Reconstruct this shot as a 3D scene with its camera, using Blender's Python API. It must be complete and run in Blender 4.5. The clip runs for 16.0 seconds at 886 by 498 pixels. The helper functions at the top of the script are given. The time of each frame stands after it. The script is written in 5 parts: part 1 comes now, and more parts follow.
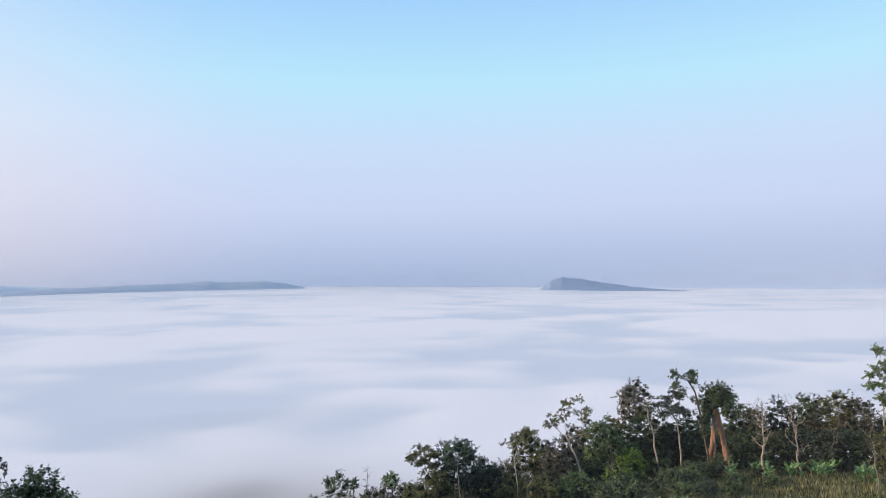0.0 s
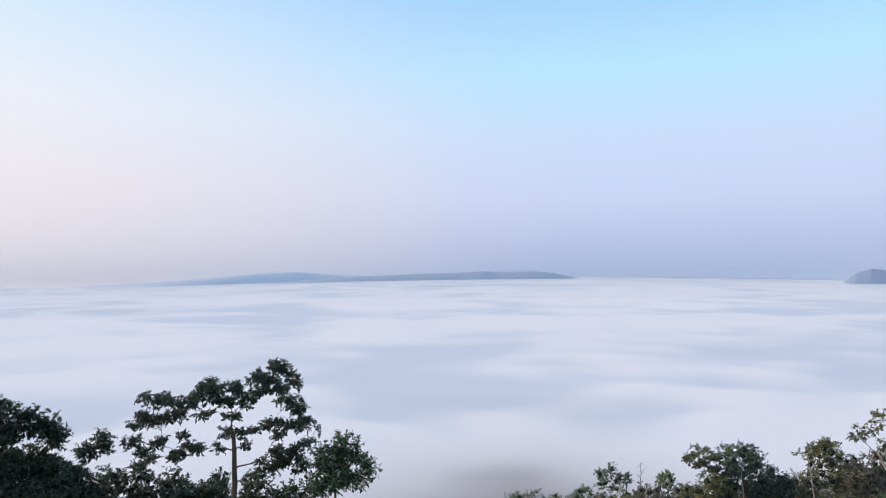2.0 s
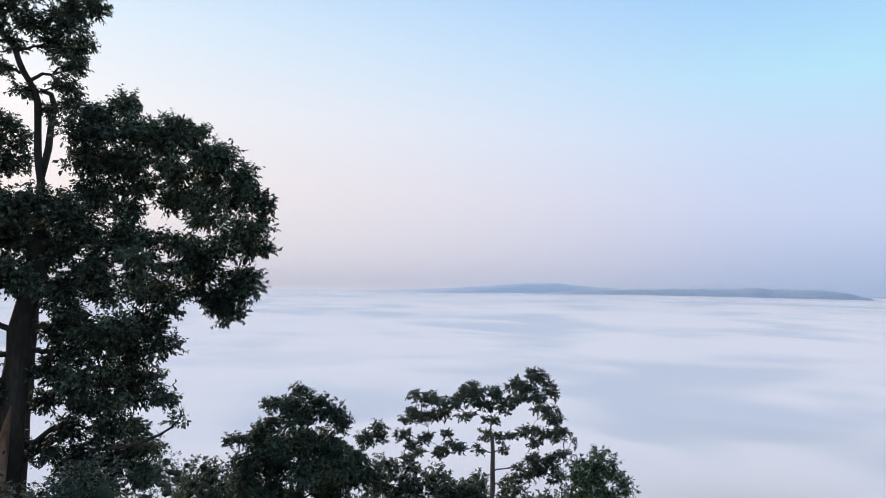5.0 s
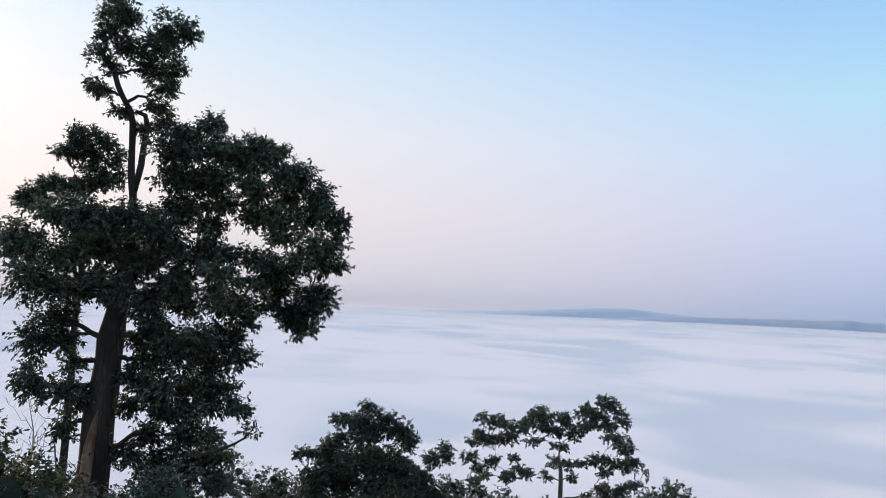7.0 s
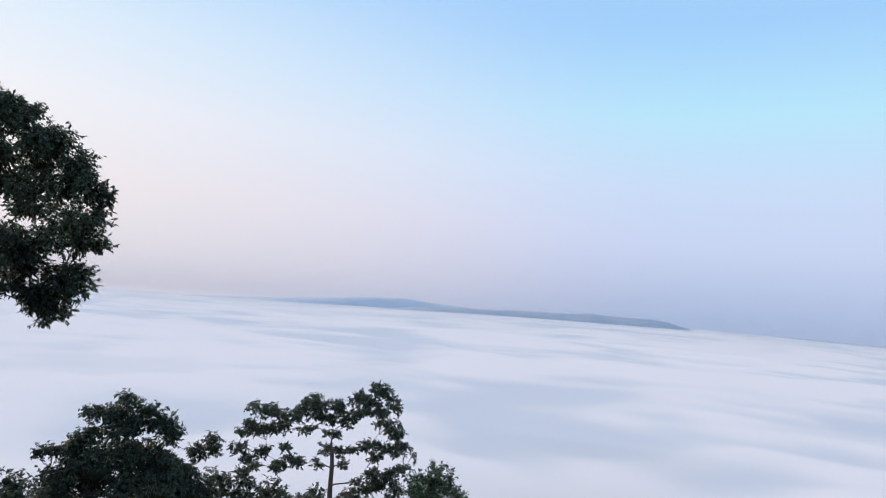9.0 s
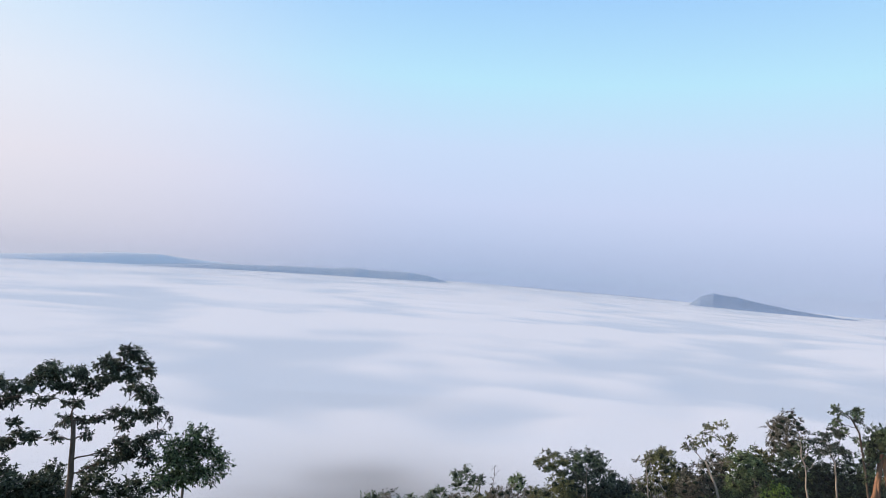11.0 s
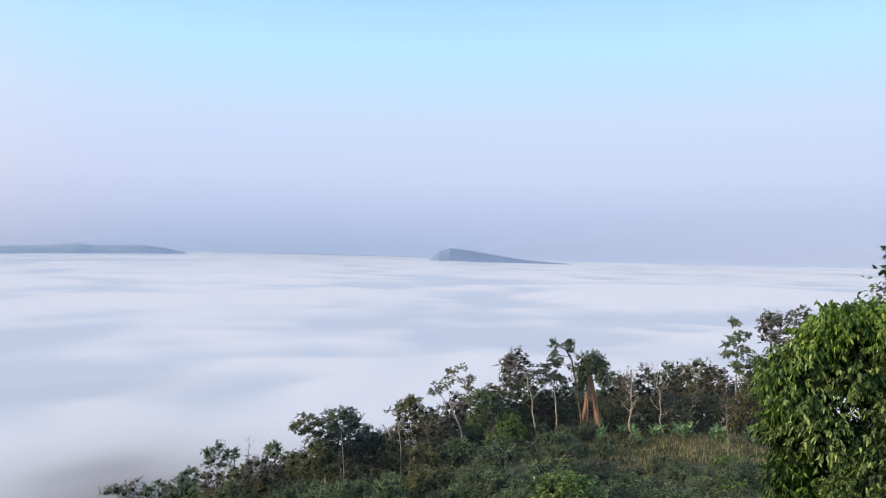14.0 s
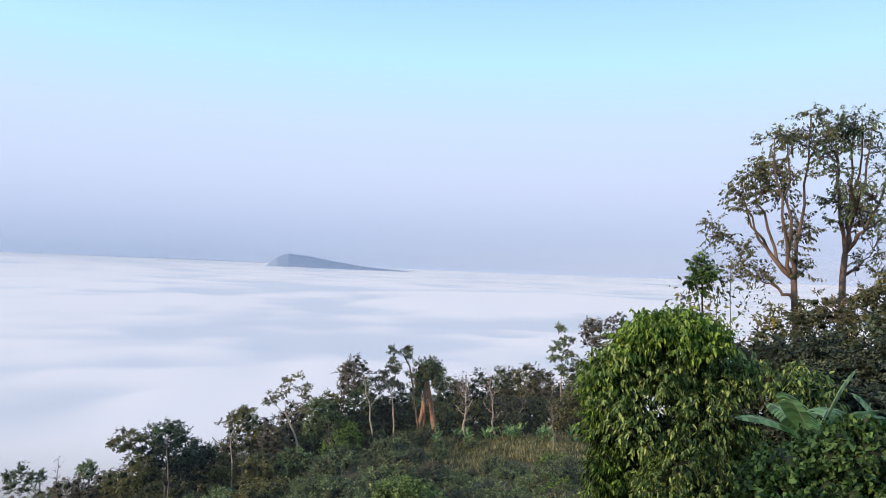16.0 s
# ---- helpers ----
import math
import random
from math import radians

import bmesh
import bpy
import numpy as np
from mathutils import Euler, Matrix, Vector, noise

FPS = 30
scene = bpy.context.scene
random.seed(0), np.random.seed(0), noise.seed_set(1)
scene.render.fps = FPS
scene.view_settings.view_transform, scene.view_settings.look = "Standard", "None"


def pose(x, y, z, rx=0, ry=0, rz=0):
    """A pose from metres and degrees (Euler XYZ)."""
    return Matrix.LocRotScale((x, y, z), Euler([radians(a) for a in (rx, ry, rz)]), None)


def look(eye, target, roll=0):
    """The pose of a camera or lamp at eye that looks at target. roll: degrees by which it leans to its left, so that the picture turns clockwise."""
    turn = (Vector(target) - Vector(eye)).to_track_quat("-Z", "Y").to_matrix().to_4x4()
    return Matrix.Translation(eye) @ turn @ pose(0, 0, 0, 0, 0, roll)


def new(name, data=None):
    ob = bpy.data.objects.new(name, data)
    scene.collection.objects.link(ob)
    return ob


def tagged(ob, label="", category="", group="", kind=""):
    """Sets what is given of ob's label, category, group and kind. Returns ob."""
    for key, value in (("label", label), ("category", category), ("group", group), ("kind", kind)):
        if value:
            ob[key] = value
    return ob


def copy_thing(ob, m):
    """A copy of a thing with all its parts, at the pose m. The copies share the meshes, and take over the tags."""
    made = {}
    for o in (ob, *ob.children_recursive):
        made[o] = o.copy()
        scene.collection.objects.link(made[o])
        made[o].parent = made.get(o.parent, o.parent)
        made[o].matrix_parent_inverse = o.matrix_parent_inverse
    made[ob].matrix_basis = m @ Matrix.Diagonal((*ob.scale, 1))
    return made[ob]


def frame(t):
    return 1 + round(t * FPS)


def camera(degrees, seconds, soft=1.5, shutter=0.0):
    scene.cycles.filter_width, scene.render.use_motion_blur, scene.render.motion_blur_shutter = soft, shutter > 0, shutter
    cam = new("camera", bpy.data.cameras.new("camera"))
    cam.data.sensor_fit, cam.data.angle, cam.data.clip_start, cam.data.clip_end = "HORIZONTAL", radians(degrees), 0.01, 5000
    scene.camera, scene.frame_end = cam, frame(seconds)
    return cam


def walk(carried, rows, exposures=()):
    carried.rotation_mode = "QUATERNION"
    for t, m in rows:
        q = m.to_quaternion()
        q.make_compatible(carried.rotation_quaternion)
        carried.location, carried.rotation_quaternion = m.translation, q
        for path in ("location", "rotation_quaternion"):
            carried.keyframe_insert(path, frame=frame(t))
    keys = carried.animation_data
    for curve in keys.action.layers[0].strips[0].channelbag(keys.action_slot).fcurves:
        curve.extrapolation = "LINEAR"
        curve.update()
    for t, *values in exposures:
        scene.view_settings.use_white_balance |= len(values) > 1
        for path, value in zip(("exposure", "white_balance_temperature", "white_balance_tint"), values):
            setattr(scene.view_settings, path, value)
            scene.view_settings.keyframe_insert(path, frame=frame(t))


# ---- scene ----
# The camera stands on a hilltop and turns; the eye is the world's origin, azimuths are degrees to the left of +y.
LENS = 64.7
cam = camera(LENS, 16.0, soft=0.85)
ROWS = [
    (0.0, 0.00, 2.39, 0.68),
    (0.5, 7.05, 2.34, 1.05),
    (1.0, 13.35, 2.33, 1.16),
    (1.5, 18.32, 2.09, 0.83),
    (2.0, 21.86, 1.78, 0.30),
    (2.5, 24.78, 1.82, 0.00),
    (3.0, 27.87, 2.15, -0.44),
    (3.5, 31.17, 2.33, -0.98),
    (4.0, 34.64, 2.37, -1.30),
    (4.5, 38.55, 2.47, -1.46),
    (5.0, 42.79, 2.52, -1.44),
    (5.5, 46.77, 2.70, -1.59),
    (6.0, 49.06, 3.04, -1.97),
    (6.5, 49.85, 3.49, -2.51),
    (7.0, 48.54, 4.01, -3.13),
    (7.5, 44.92, 4.56, -3.76),
    (8.0, 40.03, 4.98, -4.31),
    (8.5, 35.21, 4.85, -4.61),
    (9.0, 30.65, 4.27, -4.68),
    (9.5, 26.15, 3.47, -4.60),
    (10.0, 21.55, 2.69, -4.42),
    (10.5, 16.67, 2.17, -4.22),
    (11.0, 11.56, 2.05, -4.06),
    (11.5, 6.97, 2.05, -3.95),
    (12.0, 3.15, 2.01, -3.65),
    (12.5, 0.21, 1.79, -2.87),
    (13.0, -2.66, 1.34, -2.09),
    (13.5, -5.93, 0.62, -1.17),
    (14.0, -9.04, -0.11, -0.70),
    (14.5, -11.91, -0.47, -0.84),
    (15.0, -15.25, -0.33, -1.20),
    (15.5, -19.06, 0.15, -1.55),
    (16.0, -22.03, 0.73, -1.77),
]
walk(cam, [(t, pose(0, 0, 0, 90 + pitch, roll, yaw)) for t, yaw, pitch, roll in ROWS],
     [(0.0, -0.05), (3.5, -0.03), (5.0, -0.07), (7.5, -0.11), (8.0, -0.09), (10.5, -0.05), (13.0, -0.06), (14.5, 0.03), (16.0, 0.07)])

# ---- world and sun ----
SUN_AZ, SUN_EL = 90.0, 18.0


def direction(az, el=0.0):
    a, e = radians(az), radians(el)
    return Vector((-math.sin(a) * math.cos(e), math.cos(a) * math.cos(e), math.sin(e)))


def build_world():
    world = bpy.data.worlds.new("morning_sky")
    scene.world = world
    world.use_nodes = True
    nt = world.node_tree
    nt.nodes.clear()
    N, L = nt.nodes.new, nt.links.new
    coord = N("ShaderNodeTexCoord")
    split = N("ShaderNodeSeparateXYZ")
    L(coord.outputs["Generated"], split.inputs[0])
    # haze by height, on the side away from the sun and on the sunward side
    def ramp(stops):
        r = N("ShaderNodeValToRGB")
        while len(r.color_ramp.elements) < len(stops):
            r.color_ramp.elements.new(0.5)
        for e, (p, c) in zip(r.color_ramp.elements, stops):
            e.position, e.color = p, (*c, 1)
        L(split.outputs["Z"], r.inputs[0])
        return r
    away = ramp([(0.0, (0.46, 0.56, 0.80)), (0.035, (0.49, 0.585, 0.82)), (0.10, (0.59, 0.68, 0.92)), (0.18, (0.60, 0.74, 0.97)),
                 (0.27, (0.50, 0.82, 1.0)), (0.38, (0.37, 0.65, 1.0)), (0.8, (0.44, 0.60, 0.88))])
    toward = ramp([(0.0, (0.74, 0.71, 0.80)), (0.04, (0.77, 0.745, 0.81)), (0.12, (0.87, 0.81, 0.84)), (0.22, (0.88, 0.88, 0.93)),
                   (0.32, (0.74, 0.86, 0.98)), (0.45, (0.50, 0.74, 1.0)), (0.8, (0.48, 0.62, 0.88))])
    across = ramp([(0.0, (0.55, 0.60, 0.80)), (0.04, (0.59, 0.62, 0.81)), (0.12, (0.67, 0.71, 0.90)), (0.20, (0.65, 0.77, 0.97)),
                   (0.28, (0.54, 0.76, 1.0)), (0.40, (0.38, 0.64, 1.0)), (0.8, (0.45, 0.60, 0.88))])
    s = direction(SUN_AZ)
    dot = N("ShaderNodeVectorMath")
    dot.operation = "DOT_PRODUCT"
    L(coord.outputs["Generated"], dot.inputs[0])
    dot.inputs[1].default_value = s
    side = N("ShaderNodeMapRange")
    side.interpolation_type = "SMOOTHSTEP"
    L(dot.outputs["Value"], side.inputs["Value"])
    side.inputs["From Min"].default_value, side.inputs["From Max"].default_value = 0.28, 1.0
    turn = N("ShaderNodeMapRange")
    turn.interpolation_type = "SMOOTHSTEP"
    L(dot.outputs["Value"], turn.inputs["Value"])
    turn.inputs["From Min"].default_value, turn.inputs["From Max"].default_value = 0.15, 0.6
    off_sun = N("ShaderNodeMix")
    off_sun.data_type = "RGBA"
    L(turn.outputs[0], off_sun.inputs["Factor"])
    L(away.outputs[0], off_sun.inputs["A"])
    L(across.outputs[0], off_sun.inputs["B"])
    mix = N("ShaderNodeMix")
    mix.data_type = "RGBA"
    L(side.outputs[0], mix.inputs["Factor"])
    L(off_sun.outputs["Result"], mix.inputs["A"])
    L(toward.outputs[0], mix.inputs["B"])
    sky = N("ShaderNodeTexSky")
    sky.sky_type = "NISHITA"
    sky.sun_disc = False
    sky.sun_elevation = radians(SUN_EL)
    sky.sun_rotation = radians(-SUN_AZ)
    sky.dust_density = 3.0
    haze = N("ShaderNodeBackground")
    haze.inputs["Strength"].default_value = 1.12
    L(mix.outputs["Result"], haze.inputs["Color"])
    clear = N("ShaderNodeBackground")
    clear.inputs["Strength"].default_value = 0.05
    L(sky.outputs[0], clear.inputs["Color"])
    both = N("ShaderNodeMixShader")
    both.inputs[0].default_value = 0.9
    out = N("ShaderNodeOutputWorld")
    L(clear.outputs[0], both.inputs[1])
    L(haze.outputs[0], both.inputs[2])
    L(both.outputs[0], out.inputs[0])


build_world()
lamp = bpy.data.lights.new("sun", "SUN")
lamp.energy, lamp.angle, lamp.color = 4.8, radians(2.0), (1.0, 0.74, 0.52)
sun = new("sun", lamp)
sun.matrix_world = look(direction(SUN_AZ, SUN_EL) * 100, (0, 0, 0))

# ---- materials ----


def material(name):
    m = bpy.data.materials.new(name)
    m.use_nodes = True
    m.node_tree.nodes.clear()
    return m, m.node_tree.nodes.new, m.node_tree.links.new


def stops(N, values):
    r = N("ShaderNodeValToRGB")
    while len(r.color_ramp.elements) < len(values):
        r.color_ramp.elements.new(0.5)
    for e, (p, c) in zip(r.color_ramp.elements, values):
        e.position, e.color = p, (*c, 1)
    return r


def leaf_material(name, dark, mid, light, through_light=0.22, gloss=0.55):
    """Leaves that differ one by one and by patches of the crown."""
    m, N, L = material(name)
    geo, coord = N("ShaderNodeNewGeometry"), N("ShaderNodeTexCoord")
    patch = N("ShaderNodeTexNoise")
    patch.inputs["Scale"].default_value = 0.45
    patch.inputs["Detail"].default_value = 3
    L(coord.outputs["Object"], patch.inputs["Vector"])
    add = N("ShaderNodeMath")
    add.operation = "MULTIPLY_ADD"
    L(geo.outputs["Random Per Island"], add.inputs[0])
    add.inputs[1].default_value = 0.7
    scale = N("ShaderNodeMath")
    scale.operation = "MULTIPLY_ADD"
    L(patch.outputs["Fac"], scale.inputs[0])
    scale.inputs[1].default_value, scale.inputs[2].default_value = 1.3, -0.50
    L(scale.outputs[0], add.inputs[2])
    r = stops(N, [(0.14, [v * 0.55 for v in dark]), (0.5, mid), (0.86, [v * 1.4 for v in light])])
    L(add.outputs[0], r.inputs[0])
    b = N("ShaderNodeBsdfPrincipled")
    b.inputs["Roughness"].default_value = gloss
    b.inputs["Specular IOR Level"].default_value = 0.28
    L(r.outputs[0], b.inputs["Base Color"])
    t = N("ShaderNodeBsdfTranslucent")
    L(r.outputs[0], t.inputs["Color"])
    mix = N("ShaderNodeMixShader")
    mix.inputs[0].default_value = through_light
    out = N("ShaderNodeOutputMaterial")
    L(b.outputs[0], mix.inputs[1])
    L(t.outputs[0], mix.inputs[2])
    L(mix.outputs[0], out.inputs[0])
    return m


def rough_material(name, colours, scale=2.0, stretch=(1, 1, 1), bump=0.4, roughness=0.9, fine=9.0):
    m, N, L = material(name)
    coord, mapping = N("ShaderNodeTexCoord"), N("ShaderNodeMapping")
    mapping.inputs["Scale"].default_value = stretch
    L(coord.outputs["Object"], mapping.inputs[0])
    big, small = N("ShaderNodeTexNoise"), N("ShaderNodeTexNoise")
    for n, s in ((big, scale), (small, scale * fine)):
        n.inputs["Scale"].default_value = s
        n.inputs["Detail"].default_value = 6
        L(mapping.outputs[0], n.inputs["Vector"])
    mean = N("ShaderNodeMath")
    mean.operation = "MULTIPLY_ADD"
    L(small.outputs["Fac"], mean.inputs[0])
    mean.inputs[1].default_value = 0.45
    half = N("ShaderNodeMath")
    half.operation = "MULTIPLY_ADD"
    L(big.outputs["Fac"], half.inputs[0])
    half.inputs[1].default_value, half.inputs[2].default_value = 1.0, -0.22
    L(half.outputs[0], mean.inputs[2])
    n = len(colours)
    r = stops(N, [(0.25 + 0.5 * i / (n - 1), c) for i, c in enumerate(colours)])
    L(mean.outputs[0], r.inputs[0])
    b = N("ShaderNodeBsdfPrincipled")
    b.inputs["Roughness"].default_value = roughness
    b.inputs["Specular IOR Level"].default_value = 0.2
    L(r.outputs[0], b.inputs["Base Color"])
    bp = N("ShaderNodeBump")
    bp.inputs["Strength"].default_value = bump
    bp.inputs["Distance"].default_value = 0.05
    L(small.outputs["Fac"], bp.inputs["Height"])
    L(bp.outputs[0], b.inputs["Normal"])
    out = N("ShaderNodeOutputMaterial")
    L(b.outputs[0], out.inputs[0])
    return m


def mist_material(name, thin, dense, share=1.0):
    """Mist: opacity follows its depth over the ground; its tone is painted shading, bluish in the hollows and white on
    the crests; light scatters in it, so its relief shades softly.
    """
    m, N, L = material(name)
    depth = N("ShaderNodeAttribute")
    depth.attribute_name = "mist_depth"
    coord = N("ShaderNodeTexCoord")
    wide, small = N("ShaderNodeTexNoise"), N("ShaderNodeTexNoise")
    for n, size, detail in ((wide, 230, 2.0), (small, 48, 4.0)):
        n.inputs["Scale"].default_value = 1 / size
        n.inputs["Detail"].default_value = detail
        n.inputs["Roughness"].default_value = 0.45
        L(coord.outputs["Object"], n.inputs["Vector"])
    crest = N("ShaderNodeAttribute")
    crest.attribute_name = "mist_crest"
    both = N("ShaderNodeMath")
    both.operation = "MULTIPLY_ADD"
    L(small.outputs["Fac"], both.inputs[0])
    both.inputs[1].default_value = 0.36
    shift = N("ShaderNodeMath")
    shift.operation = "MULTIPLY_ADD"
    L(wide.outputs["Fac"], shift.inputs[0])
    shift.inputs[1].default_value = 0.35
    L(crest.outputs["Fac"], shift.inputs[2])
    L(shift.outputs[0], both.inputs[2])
    # painted shading: the thin tone colours hollows bluish, the dense one whitens crests
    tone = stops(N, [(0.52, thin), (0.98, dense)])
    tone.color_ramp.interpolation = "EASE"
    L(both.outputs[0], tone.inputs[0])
    geo, soft = N("ShaderNodeNewGeometry"), N("ShaderNodeMix")
    soft.data_type = "VECTOR"
    soft.inputs["Factor"].default_value = 0.72
    L(geo.outputs["Normal"], soft.inputs["A"])
    soft.inputs["B"].default_value = (0, 0, 1)
    norm = N("ShaderNodeVectorMath")
    norm.operation = "NORMALIZE"
    L(soft.outputs["Result"], norm.inputs[0])
    d, t = N("ShaderNodeBsdfDiffuse"), N("ShaderNodeBsdfTranslucent")
    for n in (d, t):
        L(tone.outputs[0], n.inputs["Color"])
        L(norm.outputs[0], n.inputs["Normal"])
    body = N("ShaderNodeMixShader")
    body.inputs[0].default_value = 0.15
    L(d.outputs[0], body.inputs[1])
    L(t.outputs[0], body.inputs[2])
    clear = N("ShaderNodeBsdfTransparent")
    mix = N("ShaderNodeMixShader")
    opacity = N("ShaderNodeMath")
    opacity.operation = "MULTIPLY"
    L(depth.outputs["Fac"], opacity.inputs[0])
    opacity.inputs[1].default_value = share
    L(opacity.outputs[0], mix.inputs[0])
    L(clear.outputs[0], mix.inputs[1])
    L(body.outputs[0], mix.inputs[2])
    out = N("ShaderNodeOutputMaterial")
    L(mix.outputs[0], out.inputs[0])
    return m


LEAF_DEEP = leaf_material("leaf_deep_green", (0.0335, 0.0514, 0.0301), (0.0759, 0.1094, 0.0571), (0.1407, 0.1831, 0.0820))
LEAF_NIGHT = leaf_material("leaf_dark_glossy", (0.020, 0.030, 0.023), (0.044, 0.063, 0.045), (0.088, 0.110, 0.069), 0.24)
LEAF_GREEN = leaf_material("leaf_mid_green", (0.0448, 0.0744, 0.0333), (0.1046, 0.1560, 0.0655), (0.2024, 0.2592, 0.1046))
LEAF_OLIVE = leaf_material("leaf_olive", (0.0493, 0.0560, 0.0252), (0.1075, 0.1176, 0.0441), (0.1994, 0.1915, 0.0693))
LEAF_RUST = leaf_material("leaf_brownish", (0.050, 0.048, 0.034), (0.115, 0.105, 0.074), (0.20, 0.175, 0.12))
LEAF_LIME = leaf_material("leaf_bright_green", (0.0263, 0.0595, 0.0162), (0.0791, 0.1505, 0.0304), (0.1994, 0.2989, 0.0513), 0.3)
LEAF_BUSH = leaf_material("leaf_dull_green", (0.042, 0.078, 0.026), (0.118, 0.195, 0.055), (0.250, 0.330, 0.105), 0.26, 0.45)
LEAF_AIRY = leaf_material("leaf_thin_olive", (0.036, 0.048, 0.026), (0.079, 0.094, 0.048), (0.150, 0.150, 0.072), 0.25)
LEAF_VINE = leaf_material("leaf_vine", (0.022, 0.048, 0.013), (0.058, 0.118, 0.032), (0.125, 0.205, 0.055), 0.3)
LEAF_BANANA = leaf_material("leaf_banana", (0.10, 0.185, 0.062), (0.165, 0.29, 0.10), (0.24, 0.38, 0.15), 0.4, 0.4)
RIB_BANANA = rough_material("banana_rib", [(0.27, 0.35, 0.19), (0.38, 0.46, 0.27)], 3.0, bump=0.1)
STEM_BANANA = rough_material("banana_stem", [(0.07, 0.10, 0.045), (0.13, 0.16, 0.08)], 3.0, bump=0.2)
BARK_DARK = rough_material("bark_dark", [(0.014, 0.011, 0.009), (0.032, 0.026, 0.021), (0.066, 0.052, 0.041)], 2.2, (1, 1, 0.25))
BARK_GREY = rough_material("bark_grey", [(0.10, 0.085, 0.07), (0.20, 0.17, 0.14), (0.32, 0.28, 0.24)], 1.6, (1, 1, 0.3))
BARK_BROWN = rough_material("bark_brown", [(0.05, 0.04, 0.032), (0.11, 0.085, 0.066), (0.19, 0.15, 0.12)], 1.8, (1, 1, 0.3))
BARK_OPEN = rough_material("bark_warm_brown", [(0.05, 0.038, 0.03), (0.115, 0.085, 0.068), (0.21, 0.155, 0.125)], 1.8, (1, 1, 0.3))
BARK_PALE = rough_material("bark_pale", [(0.22, 0.18, 0.14), (0.38, 0.32, 0.26), (0.52, 0.45, 0.38)], 1.4, (1, 1, 0.3))
# the warm low sun on the trunks is put into this orange
BARK_SUN_ORANGE = rough_material("bark_sun_orange", [(0.13, 0.075, 0.05), (0.29, 0.165, 0.105), (0.43, 0.28, 0.19)], 1.3, (1, 1, 0.2))
# reddish bark with the sunlight on it painted into the colour
BARK_SUNLIT = rough_material("bark_reddish_sunlit", [(0.08, 0.042, 0.026), (0.21, 0.115, 0.072), (0.36, 0.21, 0.135)], 3.0, (1, 1, 0.12))
# near-black green: the shade inside the crowns is put into this colour
CROWN_SHADE = rough_material("crown_shade", [(0.010, 0.015, 0.009), (0.024, 0.034, 0.019), (0.045, 0.058, 0.030)], 1.6, bump=0.8)
SOIL = rough_material("hill_soil", [(0.022, 0.028, 0.014), (0.055, 0.055, 0.028), (0.11, 0.092, 0.05)], 0.12, fine=14.0)
GRASS_DRY = leaf_material("grass_dry", (0.075, 0.100, 0.042), (0.150, 0.165, 0.080), (0.29, 0.265, 0.135), 0.3, 0.7)
# distance haze is painted into the base colours of these four hill forests
HILL_NEAR = rough_material("far_forest_haze_blue", [(0.2000, 0.2808, 0.4050), (0.2100, 0.2912, 0.4158), (0.2200, 0.3016, 0.4266)], 0.008, bump=0.0)
HILL_FAR = rough_material("far_forest_haze_pale", [(0.59, 0.62, 0.68), (0.625, 0.655, 0.71), (0.66, 0.69, 0.735)], 0.02, bump=0.2)
HILL_MID = rough_material("far_forest_haze_grey", [(0.40, 0.455, 0.535), (0.41, 0.465, 0.545), (0.42, 0.475, 0.555)], 0.008, bump=0.0)
HILL_FAINT = rough_material("far_forest_haze_faint", [(0.38, 0.42, 0.53), (0.41, 0.46, 0.56), (0.44, 0.48, 0.58)], 0.02, bump=0.1)
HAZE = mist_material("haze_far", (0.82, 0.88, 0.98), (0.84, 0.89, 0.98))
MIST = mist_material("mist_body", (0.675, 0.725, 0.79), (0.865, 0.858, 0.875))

# ---- mesh helpers ----


def link_mesh(name, verts, faces, mat, parent=None, label="", smooth=False):
    """ONE mesh object from arrays; faces is an (n, 3) or (n, 4) array, or a list of tuples."""
    me = bpy.data.meshes.new(name)
    if isinstance(faces, np.ndarray):
        verts = np.asarray(verts, np.float32)
        k = faces.shape[1]
        me.vertices.add(len(verts))
        me.vertices.foreach_set("co", verts.ravel())
        me.loops.add(faces.size)
        me.loops.foreach_set("vertex_index", faces.ravel().astype(np.int32))
        me.polygons.add(len(faces))
        me.polygons.foreach_set("loop_start", np.arange(0, faces.size, k, dtype=np.int32))
        me.update(calc_edges=True)
        me.validate()
    else:
        me.from_pydata([tuple(v) for v in verts], [], faces)
    if smooth:
        me.polygons.foreach_set("use_smooth", np.ones(len(me.polygons), bool))
    me.materials.append(mat)
    ob = new(name, me)
    ob.parent = parent
    if label:
        ob["label"] = label
    return ob


def empty(name, place, label, category, group=""):
    ob = new(name)
    ob.location = place
    ob.empty_display_size = 0.3
    return tagged(ob, label, category, group)


def tube(points, radii, sides=6, wobble=0.0, rng=None):
    """A tapered tube along points, closed at its tip. Returns verts and faces."""
    points = [Vector(p) for p in points]
    verts, faces = [], []
    for i, (p, r) in enumerate(zip(points, radii)):
        d = (points[min(i + 1, len(points) - 1)] - points[max(i - 1, 0)]).normalized()
        u = d.cross(Vector((0.31, 0.95, 0.07))).normalized()
        v = d.cross(u)
        for k in range(sides):
            a = 2 * math.pi * k / sides
            rr = r * (1 + (wobble * (rng.random() - 0.5) if rng is not None else 0))
            verts.append(p + u * math.cos(a) * rr + v * math.sin(a) * rr)
    for i in range(len(points) - 1):
        for k in range(sides):
            a, b = i * sides + k, i * sides + (k + 1) % sides
            faces.append((a, b, b + sides, a + sides))
    faces.append(tuple(range(len(verts) - sides, len(verts))))
    faces.append(tuple(reversed(range(sides))))
    return verts, faces


